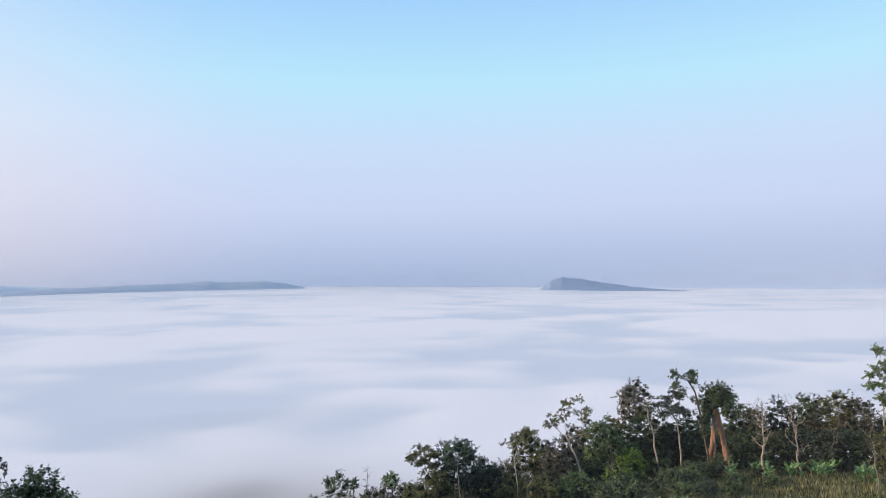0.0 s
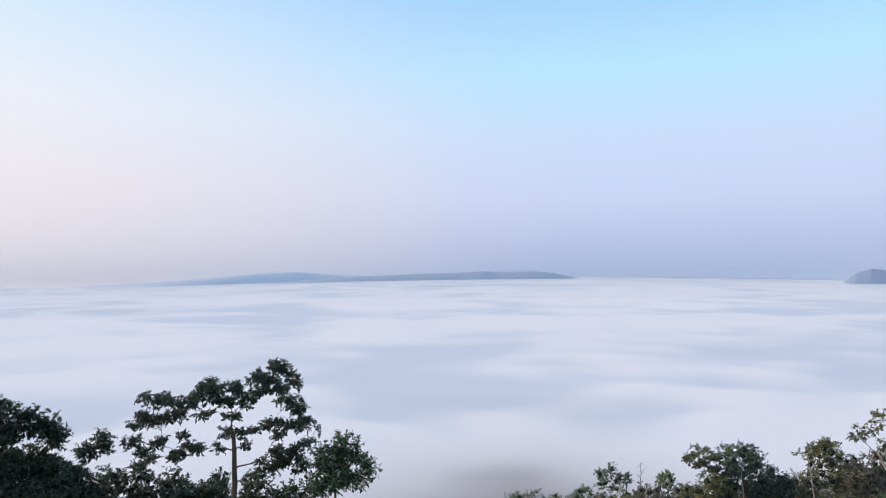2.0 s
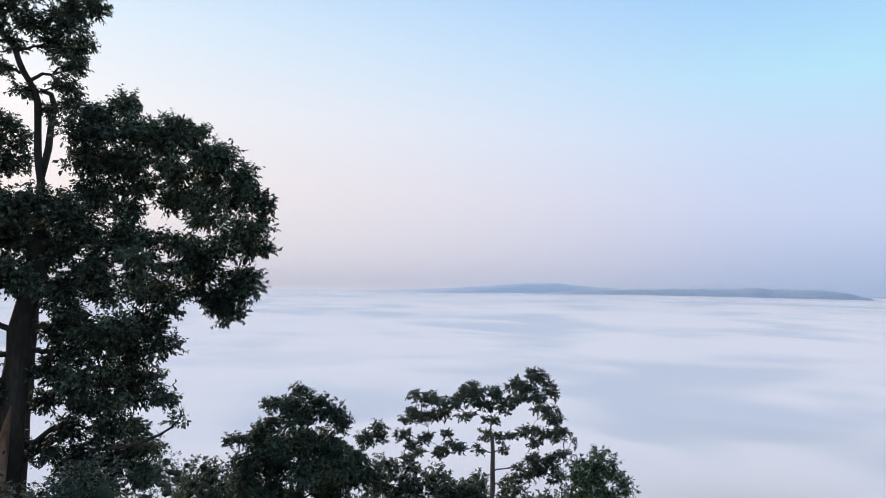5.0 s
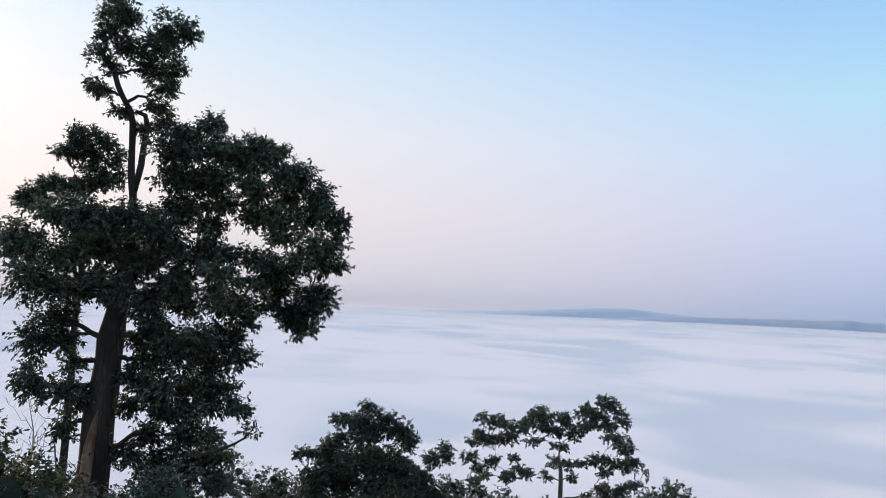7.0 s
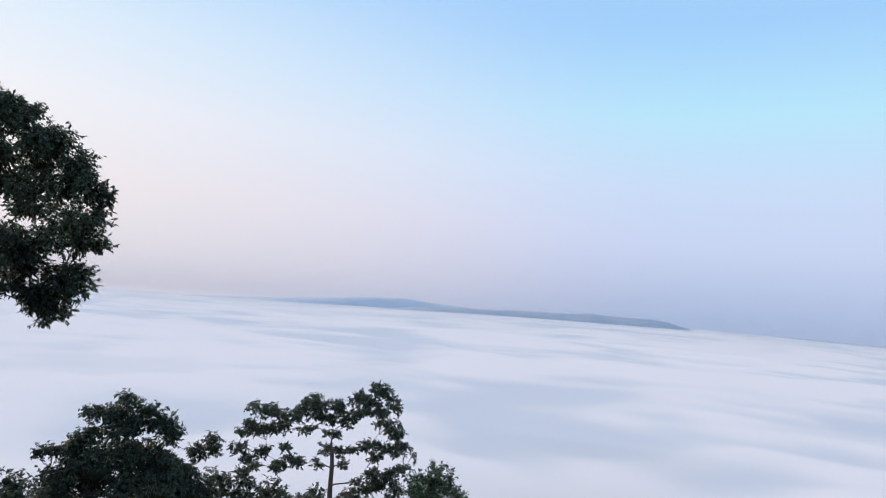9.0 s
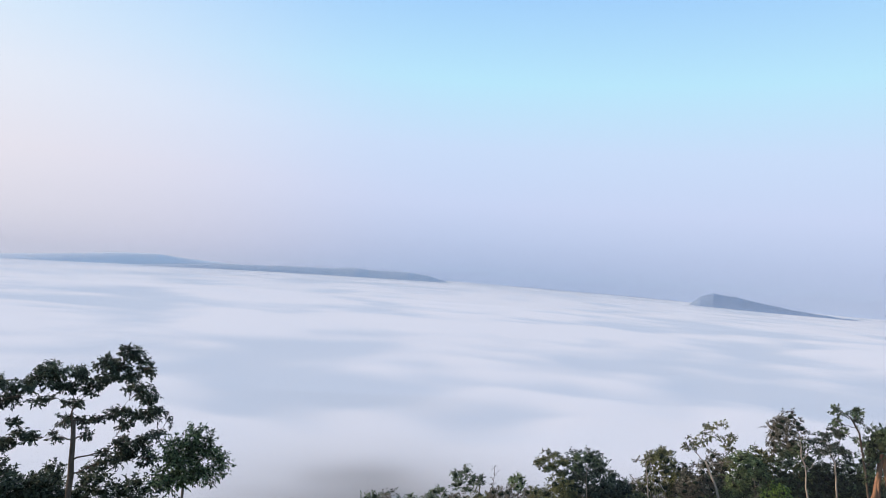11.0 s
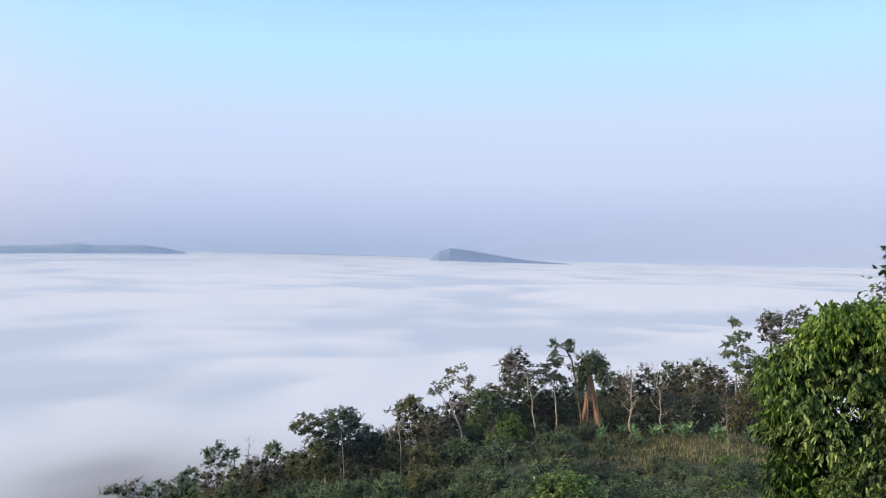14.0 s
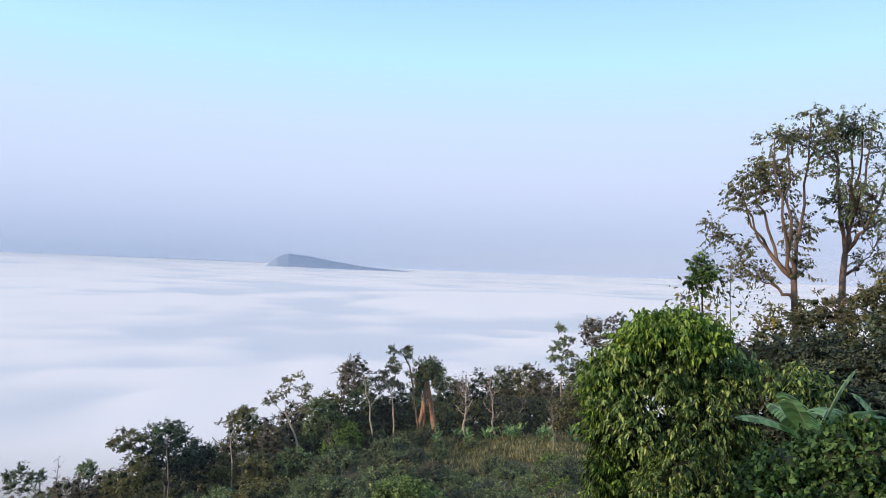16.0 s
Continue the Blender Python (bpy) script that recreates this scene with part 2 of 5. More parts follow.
def merge(pieces):
    verts, faces = [], []
    for v, f in pieces:
        n = len(verts)
        verts += v
        faces += [tuple(i + n for i in q) for q in f]
    return verts, faces


def bend(a, b, sag, n=6, rng=None, jitter=0.0):
    """Points along a bough from a to b that first rises or sinks by sag."""
    a, b = Vector(a), Vector(b)
    out = []
    for i in range(n):
        s = i / (n - 1)
        p = a.lerp(b, s) + Vector((0, 0, sag * 4 * s * (1 - s)))
        if rng is not None and 0 < i < n - 1:
            p += Vector(rng.normal(0, jitter, 3))
        out.append(p)
    return out


def unit(a):
    return a / np.maximum(np.linalg.norm(a, axis=1, keepdims=True), 1e-9)


def leaves(places, away, size, rng, droop=0.3, slim=0.45, spread=0.9, full=False):
    """Folded leaf blades at places, growing away from their twigs: two triangles each, or four for a fuller outline."""
    n = len(places)
    axis = unit(away * 0.6 + rng.normal(0, spread * 0.6, (n, 3)) + np.array([0, 0, -droop]))
    sidev = unit(np.cross(axis, rng.normal(0, 1, (n, 3)) + np.array([0, 0, 1.2])))
    up = np.cross(sidev, axis)
    length = size * rng.uniform(0.6, 1.35, (n, 1))
    w = length * slim * rng.uniform(0.8, 1.2, (n, 1)) * 0.5
    fold = up * w * 0.35
    if full:
        low, high = places + axis * length * 0.28, places + axis * length * 0.66 - up * w * 0.15
        pts = [places, low + sidev * w + fold, high + sidev * w * 0.72 + fold, places + axis * length - up * w * 0.45, high - sidev * w * 0.72 + fold, low - sidev * w + fold]
        tris = [0, 1, 2], [0, 2, 3], [0, 3, 4], [0, 4, 5]
    else:
        mid = places + axis * length * 0.45
        pts = [places, mid + sidev * w + fold, places + axis * length, mid - sidev * w + fold]
        tris = [0, 1, 2], [0, 2, 3]
    v = np.stack(pts, 1).reshape(-1, 3)
    i = np.arange(n)[:, None] * len(pts)
    f = np.concatenate([i + t for t in tris], 1).reshape(-1, 3)
    return v, f


def sprays(blobs, count, length, rng, inner=0.35, rise=0.25, per=12):
    """Leafy twigs that grow outwards from inside the crown's clumps, with leaves along both sides of each. blobs: (n, 6) centres and radii.
    Returns each twig's clump, foot and tip, and the leaves' places and directions."""
    blobs = np.asarray(blobs, float)
    twigs = max(8, count // per)
    weight = (blobs[:, 3] * blobs[:, 4] * blobs[:, 5]) ** 0.6
    which = rng.choice(len(blobs), twigs, p=weight / weight.sum())
    d = unit(rng.normal(0, 1, (twigs, 3)) + np.array([0, 0, rise]))
    r = inner + (0.86 - inner) * rng.random((twigs, 1)) ** 0.6
    foot = blobs[which, :3] + d * r * blobs[which, 3:]
    grow = unit(d * np.array([1, 1, 0.75]) + rng.normal(0, 0.42, (twigs, 3)))
    tip = foot + grow * length * rng.uniform(0.55, 1.3, (twigs, 1))
    side = unit(np.cross(grow, rng.normal(0, 0.5, (twigs, 3)) + np.array([0, 0, 1.3])))
    k = np.repeat(np.arange(twigs), per)
    along = np.tile((np.arange(per) + 0.7) / per, twigs)[:, None] + rng.normal(0, 0.06, (twigs * per, 1))
    hand = np.tile(np.where(np.arange(per) % 2, 1.0, -1.0), twigs)[:, None]
    places = foot[k] + (tip - foot)[k] * along
    away = unit(grow[k] * 0.7 + side[k] * hand * (1.0 - 0.55 * along))
    return which, foot, tip, places, away


# ---- the lie of the land: heights below the eye by azimuth and distance ----
RINGS = np.array([0, 8, 15, 30, 60, 100, 150, 200, 300, 5000.0])
BEARINGS = np.array([-60, -33, -20, 0, 14, 40, 65, 120, 300.0])
LAND = np.array([
    [-3.3, -6.0, -9.0, -13, -20, -30, -50, -100],
    [-3.5, -6.8, -14, -25, -29.5, -33, -54, -100],
    [-3.5, -7.0, -15, -26.5, -30.5, -36, -60, -100],
    [-4.0, -8.0, -16, -30, -42, -52, -72, -105],
    [-4.0, -8.0, -17, -34, -50, -60, -69, -95],
    [-3.5, -6.5, -13.5, -27, -42, -62, -82, -105],
    [-3.3, -6.3, -12.0, -24, -42, -62, -82, -105],
    [-2.5, -4.0, -8.0, -18, -35, -55, -75, -105],
    [-3.3, -6.0, -9.0, -13, -20, -30, -50, -100],
])


def spread_knoll(x, y):
    """A wooded knoll just under the mist."""
    a = radians(17.0)
    return 3.8 * math.exp(-((x + math.sin(a) * 228) ** 2 + (y - math.cos(a) * 228) ** 2) / 450)


def ground_height(x, y):
    r = math.hypot(x, y)
    az = math.degrees(math.atan2(-x, y))
    if az < -60:
        az += 360
    i = int(min(max(np.searchsorted(BEARINGS, az) - 1, 0), len(BEARINGS) - 2))
    s = (az - BEARINGS[i]) / (BEARINGS[i + 1] - BEARINGS[i])
    s = s * s * (3 - 2 * s)
    row = LAND[i] * (1 - s) + LAND[i + 1] * s
    z = float(np.interp(r, RINGS, np.concatenate([[-1.7], row, [-130]])))
    knoll = spread_knoll(x, y)
    bumps = knoll + min(r / 40, 1) * 1.1 * noise.noise(Vector((x / 17, y / 17, 3))) + min(r / 20, 1) * 0.3 * noise.noise(Vector((x / 4, y / 4, 8)))
    return z + bumps


def spot(az, dist, el=None):
    """A place by azimuth and distance: on the ground, or at the elevation el."""
    d = direction(az) * dist
    z = ground_height(d.x, d.y) if el is None else dist * math.tan(radians(el))
    return Vector((d.x, d.y, z))


def polar_sheet(name, radii, steps, height, mat, label):
    az = np.linspace(0, 2 * math.pi, steps, endpoint=False)
    verts = []
    for r in radii:
        for a in az:
            x, y = -math.sin(a) * r + 0.37, math.cos(a) * r + 0.21
            verts.append((x, y, height(x, y)))
    i = np.arange(len(radii) - 1)[:, None] * steps
    k = np.arange(steps)[None, :]
    k2 = (k + 1) % steps
    faces = np.stack([i + k, i + k2, i + steps + k2, i + steps + k], -1).reshape(-1, 4)
    ob = link_mesh(name, verts, faces, mat, smooth=True)
    return tagged(ob, label, name.replace("_", " "), kind="structure")


polar_sheet("ground", [0.001, 1, 2] + list(np.geomspace(3, 320, 120)) + [600, 1500, 4980], 300, ground_height, SOIL,
            "hillside soil and litter falling away into mist")

# ---- the sea of mist ----
MIST_LEVEL = -70.0


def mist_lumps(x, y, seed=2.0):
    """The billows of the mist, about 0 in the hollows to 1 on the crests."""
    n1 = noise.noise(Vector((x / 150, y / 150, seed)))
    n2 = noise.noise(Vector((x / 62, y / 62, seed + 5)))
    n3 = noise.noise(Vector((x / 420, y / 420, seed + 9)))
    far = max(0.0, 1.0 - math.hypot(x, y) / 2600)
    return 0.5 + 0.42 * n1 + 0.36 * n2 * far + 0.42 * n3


def mist_height(level):
    def height(x, y):
        r = math.hypot(x, y)
        az = math.degrees(math.atan2(-x, y))
        swell = r * math.tan(radians(0.28 * math.cos(radians(min(max((az - 14) * 4.0, -180), 180))))) * min(1, max(0, (r - 900) / 2500))
        near = max(0.25, 1.0 - r / 3800)
        return level + swell + 4.0 * max(0.0, 1.0 - r / 600) + (11.0 * mist_lumps(x, y) - 5.5) * near
    return height


def mist_sheet(name, level, mat, scale, label):
    height = mist_height(level)
    ob = polar_sheet(name, np.geomspace(80, 4950, 260), 480, height, mat, label)
    me = ob.data
    att, crest = me.attributes.new("mist_depth", "FLOAT", "POINT"), np.empty(len(me.vertices), np.float32)
    vals = np.empty(len(me.vertices), np.float32)
    for i, v in enumerate(me.vertices):
        r = math.hypot(v.co.x, v.co.y)
        depth = v.co.z - (ground_height(v.co.x, v.co.y) if r < 400 else -110)
        far = 1.0 if scale < 20 else min(1.0, max(0.0, (4900 - r) / 2500))
        vals[i] = (1 - math.exp(-max(0.0, depth) / scale)) * far
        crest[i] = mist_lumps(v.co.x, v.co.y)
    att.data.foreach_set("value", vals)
    # crest height drives the shading painted into the mist's tone
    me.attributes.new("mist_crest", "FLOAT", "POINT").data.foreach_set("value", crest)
    return ob


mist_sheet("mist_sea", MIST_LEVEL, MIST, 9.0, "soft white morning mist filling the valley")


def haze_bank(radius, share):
    """A tall see-through ring added to stand in for haze in the air, clear at its foot and its head."""
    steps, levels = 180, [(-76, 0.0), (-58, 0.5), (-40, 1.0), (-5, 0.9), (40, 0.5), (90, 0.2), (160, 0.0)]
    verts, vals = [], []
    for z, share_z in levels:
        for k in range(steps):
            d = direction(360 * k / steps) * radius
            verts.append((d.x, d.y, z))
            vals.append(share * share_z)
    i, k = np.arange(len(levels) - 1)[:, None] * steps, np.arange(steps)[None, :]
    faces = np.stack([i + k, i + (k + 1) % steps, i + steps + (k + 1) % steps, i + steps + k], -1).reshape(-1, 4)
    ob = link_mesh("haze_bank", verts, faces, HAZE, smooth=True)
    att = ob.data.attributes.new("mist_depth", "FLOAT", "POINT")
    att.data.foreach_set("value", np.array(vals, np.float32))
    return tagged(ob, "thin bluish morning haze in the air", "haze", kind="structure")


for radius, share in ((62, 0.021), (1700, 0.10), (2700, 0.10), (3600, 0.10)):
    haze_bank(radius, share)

# ---- far hills standing out of the mist ----


def far_hill(name, dist, crest, depth, mat, label, seed):
    """A wooded ridge at dist: crest gives bearing and elevation of its top; it falls off before and behind."""
    az0, az1 = crest[0][0], crest[-1][0]
    cols = int(abs(az1 - az0) / 0.06)
    knots = [c[0] for c in crest]
    verts = []
    rows = 13
    sign = 1 if az1 > az0 else -1
    for j in range(rows):
        s = j / (rows - 1) * 2 - 1
        for i in range(cols + 1):
            az = az0 + (az1 - az0) * i / cols
            el = np.interp(az * sign, [k * sign for k in knots], [c[1] for c in crest])
            top = dist * math.tan(radians(el))
            d = dist + s * depth
            p = direction(az) * d
            rough = 4.0 * noise.noise(Vector((az * 1.3, s, seed))) + 1.2 * noise.noise(Vector((az * 4, s, seed + 3)))
            z = -95 + (top + 95) * (1 - abs(s) ** 1.6) + rough * (1 - abs(s)) * 0.6
            verts.append((p.x, p.y, z))
    w = cols + 1
    i, k = np.arange(rows - 1)[:, None] * w, np.arange(cols)[None, :]
    faces = np.stack([i + k, i + k + 1, i + w + k + 1, i + w + k], -1).reshape(-1, 4)
    ob = link_mesh(name, verts, faces, mat, smooth=True)
    return tagged(ob, label, "hill", kind="structure")


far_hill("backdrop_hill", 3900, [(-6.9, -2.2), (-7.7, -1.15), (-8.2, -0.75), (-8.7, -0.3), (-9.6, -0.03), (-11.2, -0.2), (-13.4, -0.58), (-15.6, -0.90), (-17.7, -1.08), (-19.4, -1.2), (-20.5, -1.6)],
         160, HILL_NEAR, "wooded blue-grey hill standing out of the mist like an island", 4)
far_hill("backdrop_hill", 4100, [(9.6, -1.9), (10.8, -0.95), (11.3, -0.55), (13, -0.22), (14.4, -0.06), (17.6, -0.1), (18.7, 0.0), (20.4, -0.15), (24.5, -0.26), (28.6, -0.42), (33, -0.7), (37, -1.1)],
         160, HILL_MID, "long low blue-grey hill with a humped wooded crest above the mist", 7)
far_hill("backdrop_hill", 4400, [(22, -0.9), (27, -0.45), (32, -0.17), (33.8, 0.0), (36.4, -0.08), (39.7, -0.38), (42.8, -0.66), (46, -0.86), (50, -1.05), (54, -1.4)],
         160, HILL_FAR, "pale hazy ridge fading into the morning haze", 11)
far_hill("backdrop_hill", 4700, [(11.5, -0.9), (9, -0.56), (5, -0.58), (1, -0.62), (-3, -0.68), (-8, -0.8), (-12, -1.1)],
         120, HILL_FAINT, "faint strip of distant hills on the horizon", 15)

# ---- trees ----


def clump_at(az, el, raz, rel, dist, rng, depth=0.8):
    d = dist + rng.uniform(-depth, depth) * dist * radians(raz)
    p = direction(az) * d
    return (p.x, p.y, d * math.tan(radians(el)), dist * radians(raz), dist * radians(raz), dist * radians(rel))


def split_blobs(blobs, parts, rng, share=0.56):
    """Breaks each clump of a crown into smaller ones round its shell."""
    out = []
    for b in np.asarray(blobs, float):
        d = unit(rng.normal(0, 1, (parts, 3)))
        for k in range(parts):
            r = b[3:] * share * rng.uniform(0.75, 1.2)
            out.append((*(b[:3] + d[k] * b[3:] * 0.58), *r))
    return np.array(out)


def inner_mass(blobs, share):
    """Lumpy filler bodies added in each clump and painted dark for its inner shade, joined for one crown."""
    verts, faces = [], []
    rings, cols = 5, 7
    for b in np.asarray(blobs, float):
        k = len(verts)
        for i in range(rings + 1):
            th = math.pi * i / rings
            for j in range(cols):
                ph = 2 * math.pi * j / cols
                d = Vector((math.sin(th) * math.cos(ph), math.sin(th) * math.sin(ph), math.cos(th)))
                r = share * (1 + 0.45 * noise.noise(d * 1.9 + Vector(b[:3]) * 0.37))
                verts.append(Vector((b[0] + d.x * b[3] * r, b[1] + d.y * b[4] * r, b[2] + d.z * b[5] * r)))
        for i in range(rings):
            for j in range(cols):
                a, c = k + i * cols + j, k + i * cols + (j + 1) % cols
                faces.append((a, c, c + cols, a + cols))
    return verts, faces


def plant(name, label, foot, fork, blobs, leaf, bark, rng, trunk_r, count, leaf_size, twig_r=None, lean=(), droop=0.3, slim=0.45, category="tree", group="",
          shell=0.4, twig_lines=True, limb_sag=0.4, parts=0, full=False, core=0.0, rise=0.25, spread=0.5, upright=-0.1, leaders=0):
    """A tree from its foot to its fork, with a bough to every clump of its crown and leaves round the twigs."""
    tree = empty(name, foot, label, category, group)
    foot, fork = Vector(foot), Vector(fork)
    blobs = np.asarray(blobs, float)
    line = [foot - Vector((0, 0, 0.4)), foot + Vector((0, 0, 0.15)), *[Vector(p) for p in lean], fork]
    fine = []
    for a, b in zip(line, line[1:]):
        n = max(2, int((b - a).length / 0.8))
        for i in range(n):
            fine.append(a.lerp(b, i / n) + Vector(rng.normal(0, trunk_r * 0.10, 3)))
    fine.append(fork)
    total = len(fine)
    rad = [trunk_r * (1.0 - 0.55 * i / total) * (1.35 if i < 2 else 1.0) for i in range(total)]
    v, f = tube(fine, rad, 9, 0.16, rng)
    o = Vector(foot)
    part = link_mesh("trunk", [p - o for p in v], f, bark, tree, smooth=True)
    which, foot_of, tip_of, places, away = sprays(split_blobs(blobs, parts, rng) if parts else blobs, count, (twig_r or leaf_size * 2.2) * 2.1, rng, shell, rise)
    if parts:
        which = which // parts
    # every clump hangs on the bough that reaches it best; boughs fork from boughs
    low = int(total * 0.45)
    nodes = [(p, r * 0.85) for p, r in zip(fine[low:], rad[low:])]
    # stems that fan out from the fork and turn upwards
    fan = np.array_split(np.argsort(np.arctan2(-blobs[:, 0], blobs[:, 1])), leaders) if leaders else ()
    for row in fan:
        c = Vector(blobs[max(row, key=lambda k: blobs[k][2])][:3])
        out = c - fork
        pts = [fork + Vector((out.x * q ** 0.8, out.y * q ** 0.8, out.z * q ** 1.15)) + Vector(rng.normal(0, 0.06, 3)) * (0 < q < 1) for q in np.linspace(0, 1, 9)]
        r = [trunk_r * (0.36 - 0.27 * q) for q in np.linspace(0, 1, 9)]
        v, f = tube(pts, r, 7)
        link_mesh("stem", [p - o for p in v], f, bark, tree, smooth=True)
        nodes += list(zip(pts, r))[1:]
    for j in sorted(range(len(blobs)), key=lambda k: (Vector(blobs[k][:3]) - fork).length):
        c = Vector(blobs[j][:3])

        def cost(node):
            run = (c - node[0]).length
            return run * (1 + 1.6 * max(0.0, upright - (c.z - node[0].z) / max(run, 0.01)))
        start, near_r = min(nodes, key=cost)
        run = (c - start).length
        r0 = max(min(near_r * 0.78, trunk_r * (0.42 if c.z > fork.z - 0.5 else 0.2)), 0.014)
        pts = bend(start, c, limb_sag * run * 0.25, 7, rng, run * 0.035)
        nodes += [(p, r0 * (1 - 0.55 * i / 6)) for i, p in enumerate(pts)][2:]
        pieces = [tube(pts, [r0 * (1 - 0.55 * i / 6) for i in range(7)], 6)]
        if twig_lines:
            for a, q in list(zip(foot_of[which == j], tip_of[which == j]))[:40]:
                w = min(r0 * 0.4, 0.008 + leaf_size * 0.04)
                stem = pts[int(rng.integers(3, 7))]
                pieces.append(tube([stem, stem.lerp(Vector(a), 0.5) + Vector(rng.normal(0, 0.03, 3)), Vector(a), Vector(q)], [w, w * 0.8, w * 0.55, w * 0.25], 4))
        v, f = merge(pieces)
        link_mesh("limb", [p - o for p in v], f, bark, tree, smooth=True)
    v, f = leaves(places, away, leaf_size, rng, droop, slim, spread, full)
    link_mesh("crown", v - np.array(o), f, leaf, tree)
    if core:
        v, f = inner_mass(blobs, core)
        link_mesh("shade_filler", [p - o for p in v], f, CROWN_SHADE, tree, "filler lumps painted dark for the shade inside the crown", smooth=True)
    return tree


# crowns: bearing, elevation and half-widths of each clump, in degrees
BIG_TOP = [(68.2, 12.4, 1.0, 0.8), (67.4, 13.3, 0.5, 0.5), (69.9, 11.7, 1.2, 0.7), (70.8, 10.6, 1.2, 0.8), (69.4, 10.1, 1.4, 0.9), (67.6, 10.4, 1.2, 1.1), (65.4, 11.1, 1.7, 0.9), (63.7, 11.5, 0.8, 0.6), (62.6, 10.6, 1.2, 0.8), (64.6, 9.7, 1.7, 1.0), (62.0, 9.2, 1.5, 1.0), (66.6, 8.1, 1.8, 0.9), (68.4, 8.0, 1.6, 1.0), (70.2, 8.1, 1.2, 1.0), (63.8, 7.4, 1.7, 1.0), (66.5, 6.6, 1.4, 0.8), (70.2, 5.7, 1.3, 1.2), (68.4, 6.1, 1.0, 0.7)]
BIG_BOUGH = [(60.2, 8.9, 1.1, 0.9), (58.7, 7.7, 1.1, 0.9), (60.6, 7.4, 1.5, 1.1), (57.7, 6.5, 1.2, 0.9), (56.8, 5.5, 0.8, 0.7), (59.1, 5.4, 1.5, 1.1), (61.7, 5.8, 1.3, 0.9), (56.9, 3.7, 0.8, 0.7), (58.3, 3.6, 1.2, 1.0), (56.3, 2.0, 0.6, 0.4), (57.8, 1.6, 1.1, 0.9), (59.9, 2.4, 1.5, 1.1), (61.6, 4.0, 1.3, 0.7), (61.4, 1.1, 1.2, 0.7), (58.6, -0.4, 1.7, 1.1), (60.6, 0.1, 1.4, 0.8), (61.5, -1.3, 1.2, 0.7), (59.4, -2.1, 1.4, 0.9), (59.2, -3.5, 0.9, 0.5), (60.8, -2.8, 0.9, 0.6), (58.0, -1.6, 0.6, 0.5)]
BIG_HEART = [(76.5, 4.0, 1.9, 1.4), (74.4, 4.7, 1.8, 1.3), (72.1, 3.9, 1.9, 1.6), (69.6, 3.1, 1.7, 1.5), (77.3, 1.9, 1.5, 1.5), (74.9, 1.8, 2.1, 1.7), (71.9, 1.2, 2.2, 1.7), (68.8, 0.8, 1.9, 1.5), (66.4, 0.8, 1.5, 0.7), (66.6, -0.6, 1.6, 0.9), (68.9, -1.5, 1.7, 1.2), (71.6, -1.3, 1.7, 1.2), (76.0, -0.5, 1.7, 1.0), (77.3, -1.2, 1.2, 0.9), (74.2, -1.0, 1.6, 1.0), (78.1, 4.8, 1.0, 0.9), (65.1, -1.8, 1.3, 0.9), (63.7, -2.6, 0.7, 0.8), (79.5, 2.5, 1.4, 1.7), (79.4, -0.6, 1.3, 1.5)]
BIG_SKIRT = [(70.1, -3.8, 1.6, 1.2), (67.6, -3.7, 1.6, 1.2), (65.5, -3.7, 1.3, 0.9), (70.7, -5.8, 1.1, 1.0), (68.6, -5.7, 1.6, 1.2), (66.2, -5.7, 1.5, 1.1), (64.6, -5.3, 1.1, 0.8), (69.9, -7.8, 1.2, 1.0), (67.9, -7.8, 1.6, 1.0), (65.5, -7.7, 1.5, 0.8), (64.4, -9.4, 0.9, 0.6), (66.0, -9.6, 1.2, 0.7), (68.0, -9.7, 1.2, 0.8), (69.5, -10.0, 0.8, 0.7), (66.1, -11.2, 1.1, 0.6), (68.2, -11.6, 1.2, 0.7), (77.4, -2.8, 1.0, 0.9), (77.1, -4.8, 0.9, 0.9), (76.0, -6.1, 0.7, 0.5), (76.5, -7.8, 0.9, 0.8), (75.4, -8.8, 0.8, 0.7), (78.7, -4.4, 1.1, 1.3)]
BIG_FILL = [(66.5, 4.8, 1.4, 0.6), (64.3, 5.6, 1.4, 0.7), (63.7, 2.4, 1.3, 0.6), (65.8, 2.5, 1.1, 0.5), (67.6, 3.5, 0.9, 0.9), (67.9, 2.2, 1.0, 0.7), (62.5, 2.0, 1.1, 0.6), (63.9, 0.5, 1.2, 0.5), (71.8, -4.5, 0.7, 0.7), (71.6, -7.0, 0.9, 1.0), (71.6, -9.1, 0.9, 0.9), (70.6, -11.0, 1.0, 0.8), (71.5, -12.7, 1.3, 0.7), (68.9, -13.1, 1.5, 0.7), (78.3, -7.4, 1.0, 1.1), (76.3, -10.5, 0.9, 0.8)]
BIG_FOOT = [(66.2, -12.3, 1.3, 0.7), (64.5, -13.0, 0.8, 0.4), (67.6, -13.9, 1.5, 0.9), (65.4, -14.3, 1.5, 0.9), (69.7, -14.1, 1.4, 0.9), (73.8, -11.7, 0.7, 0.5)]
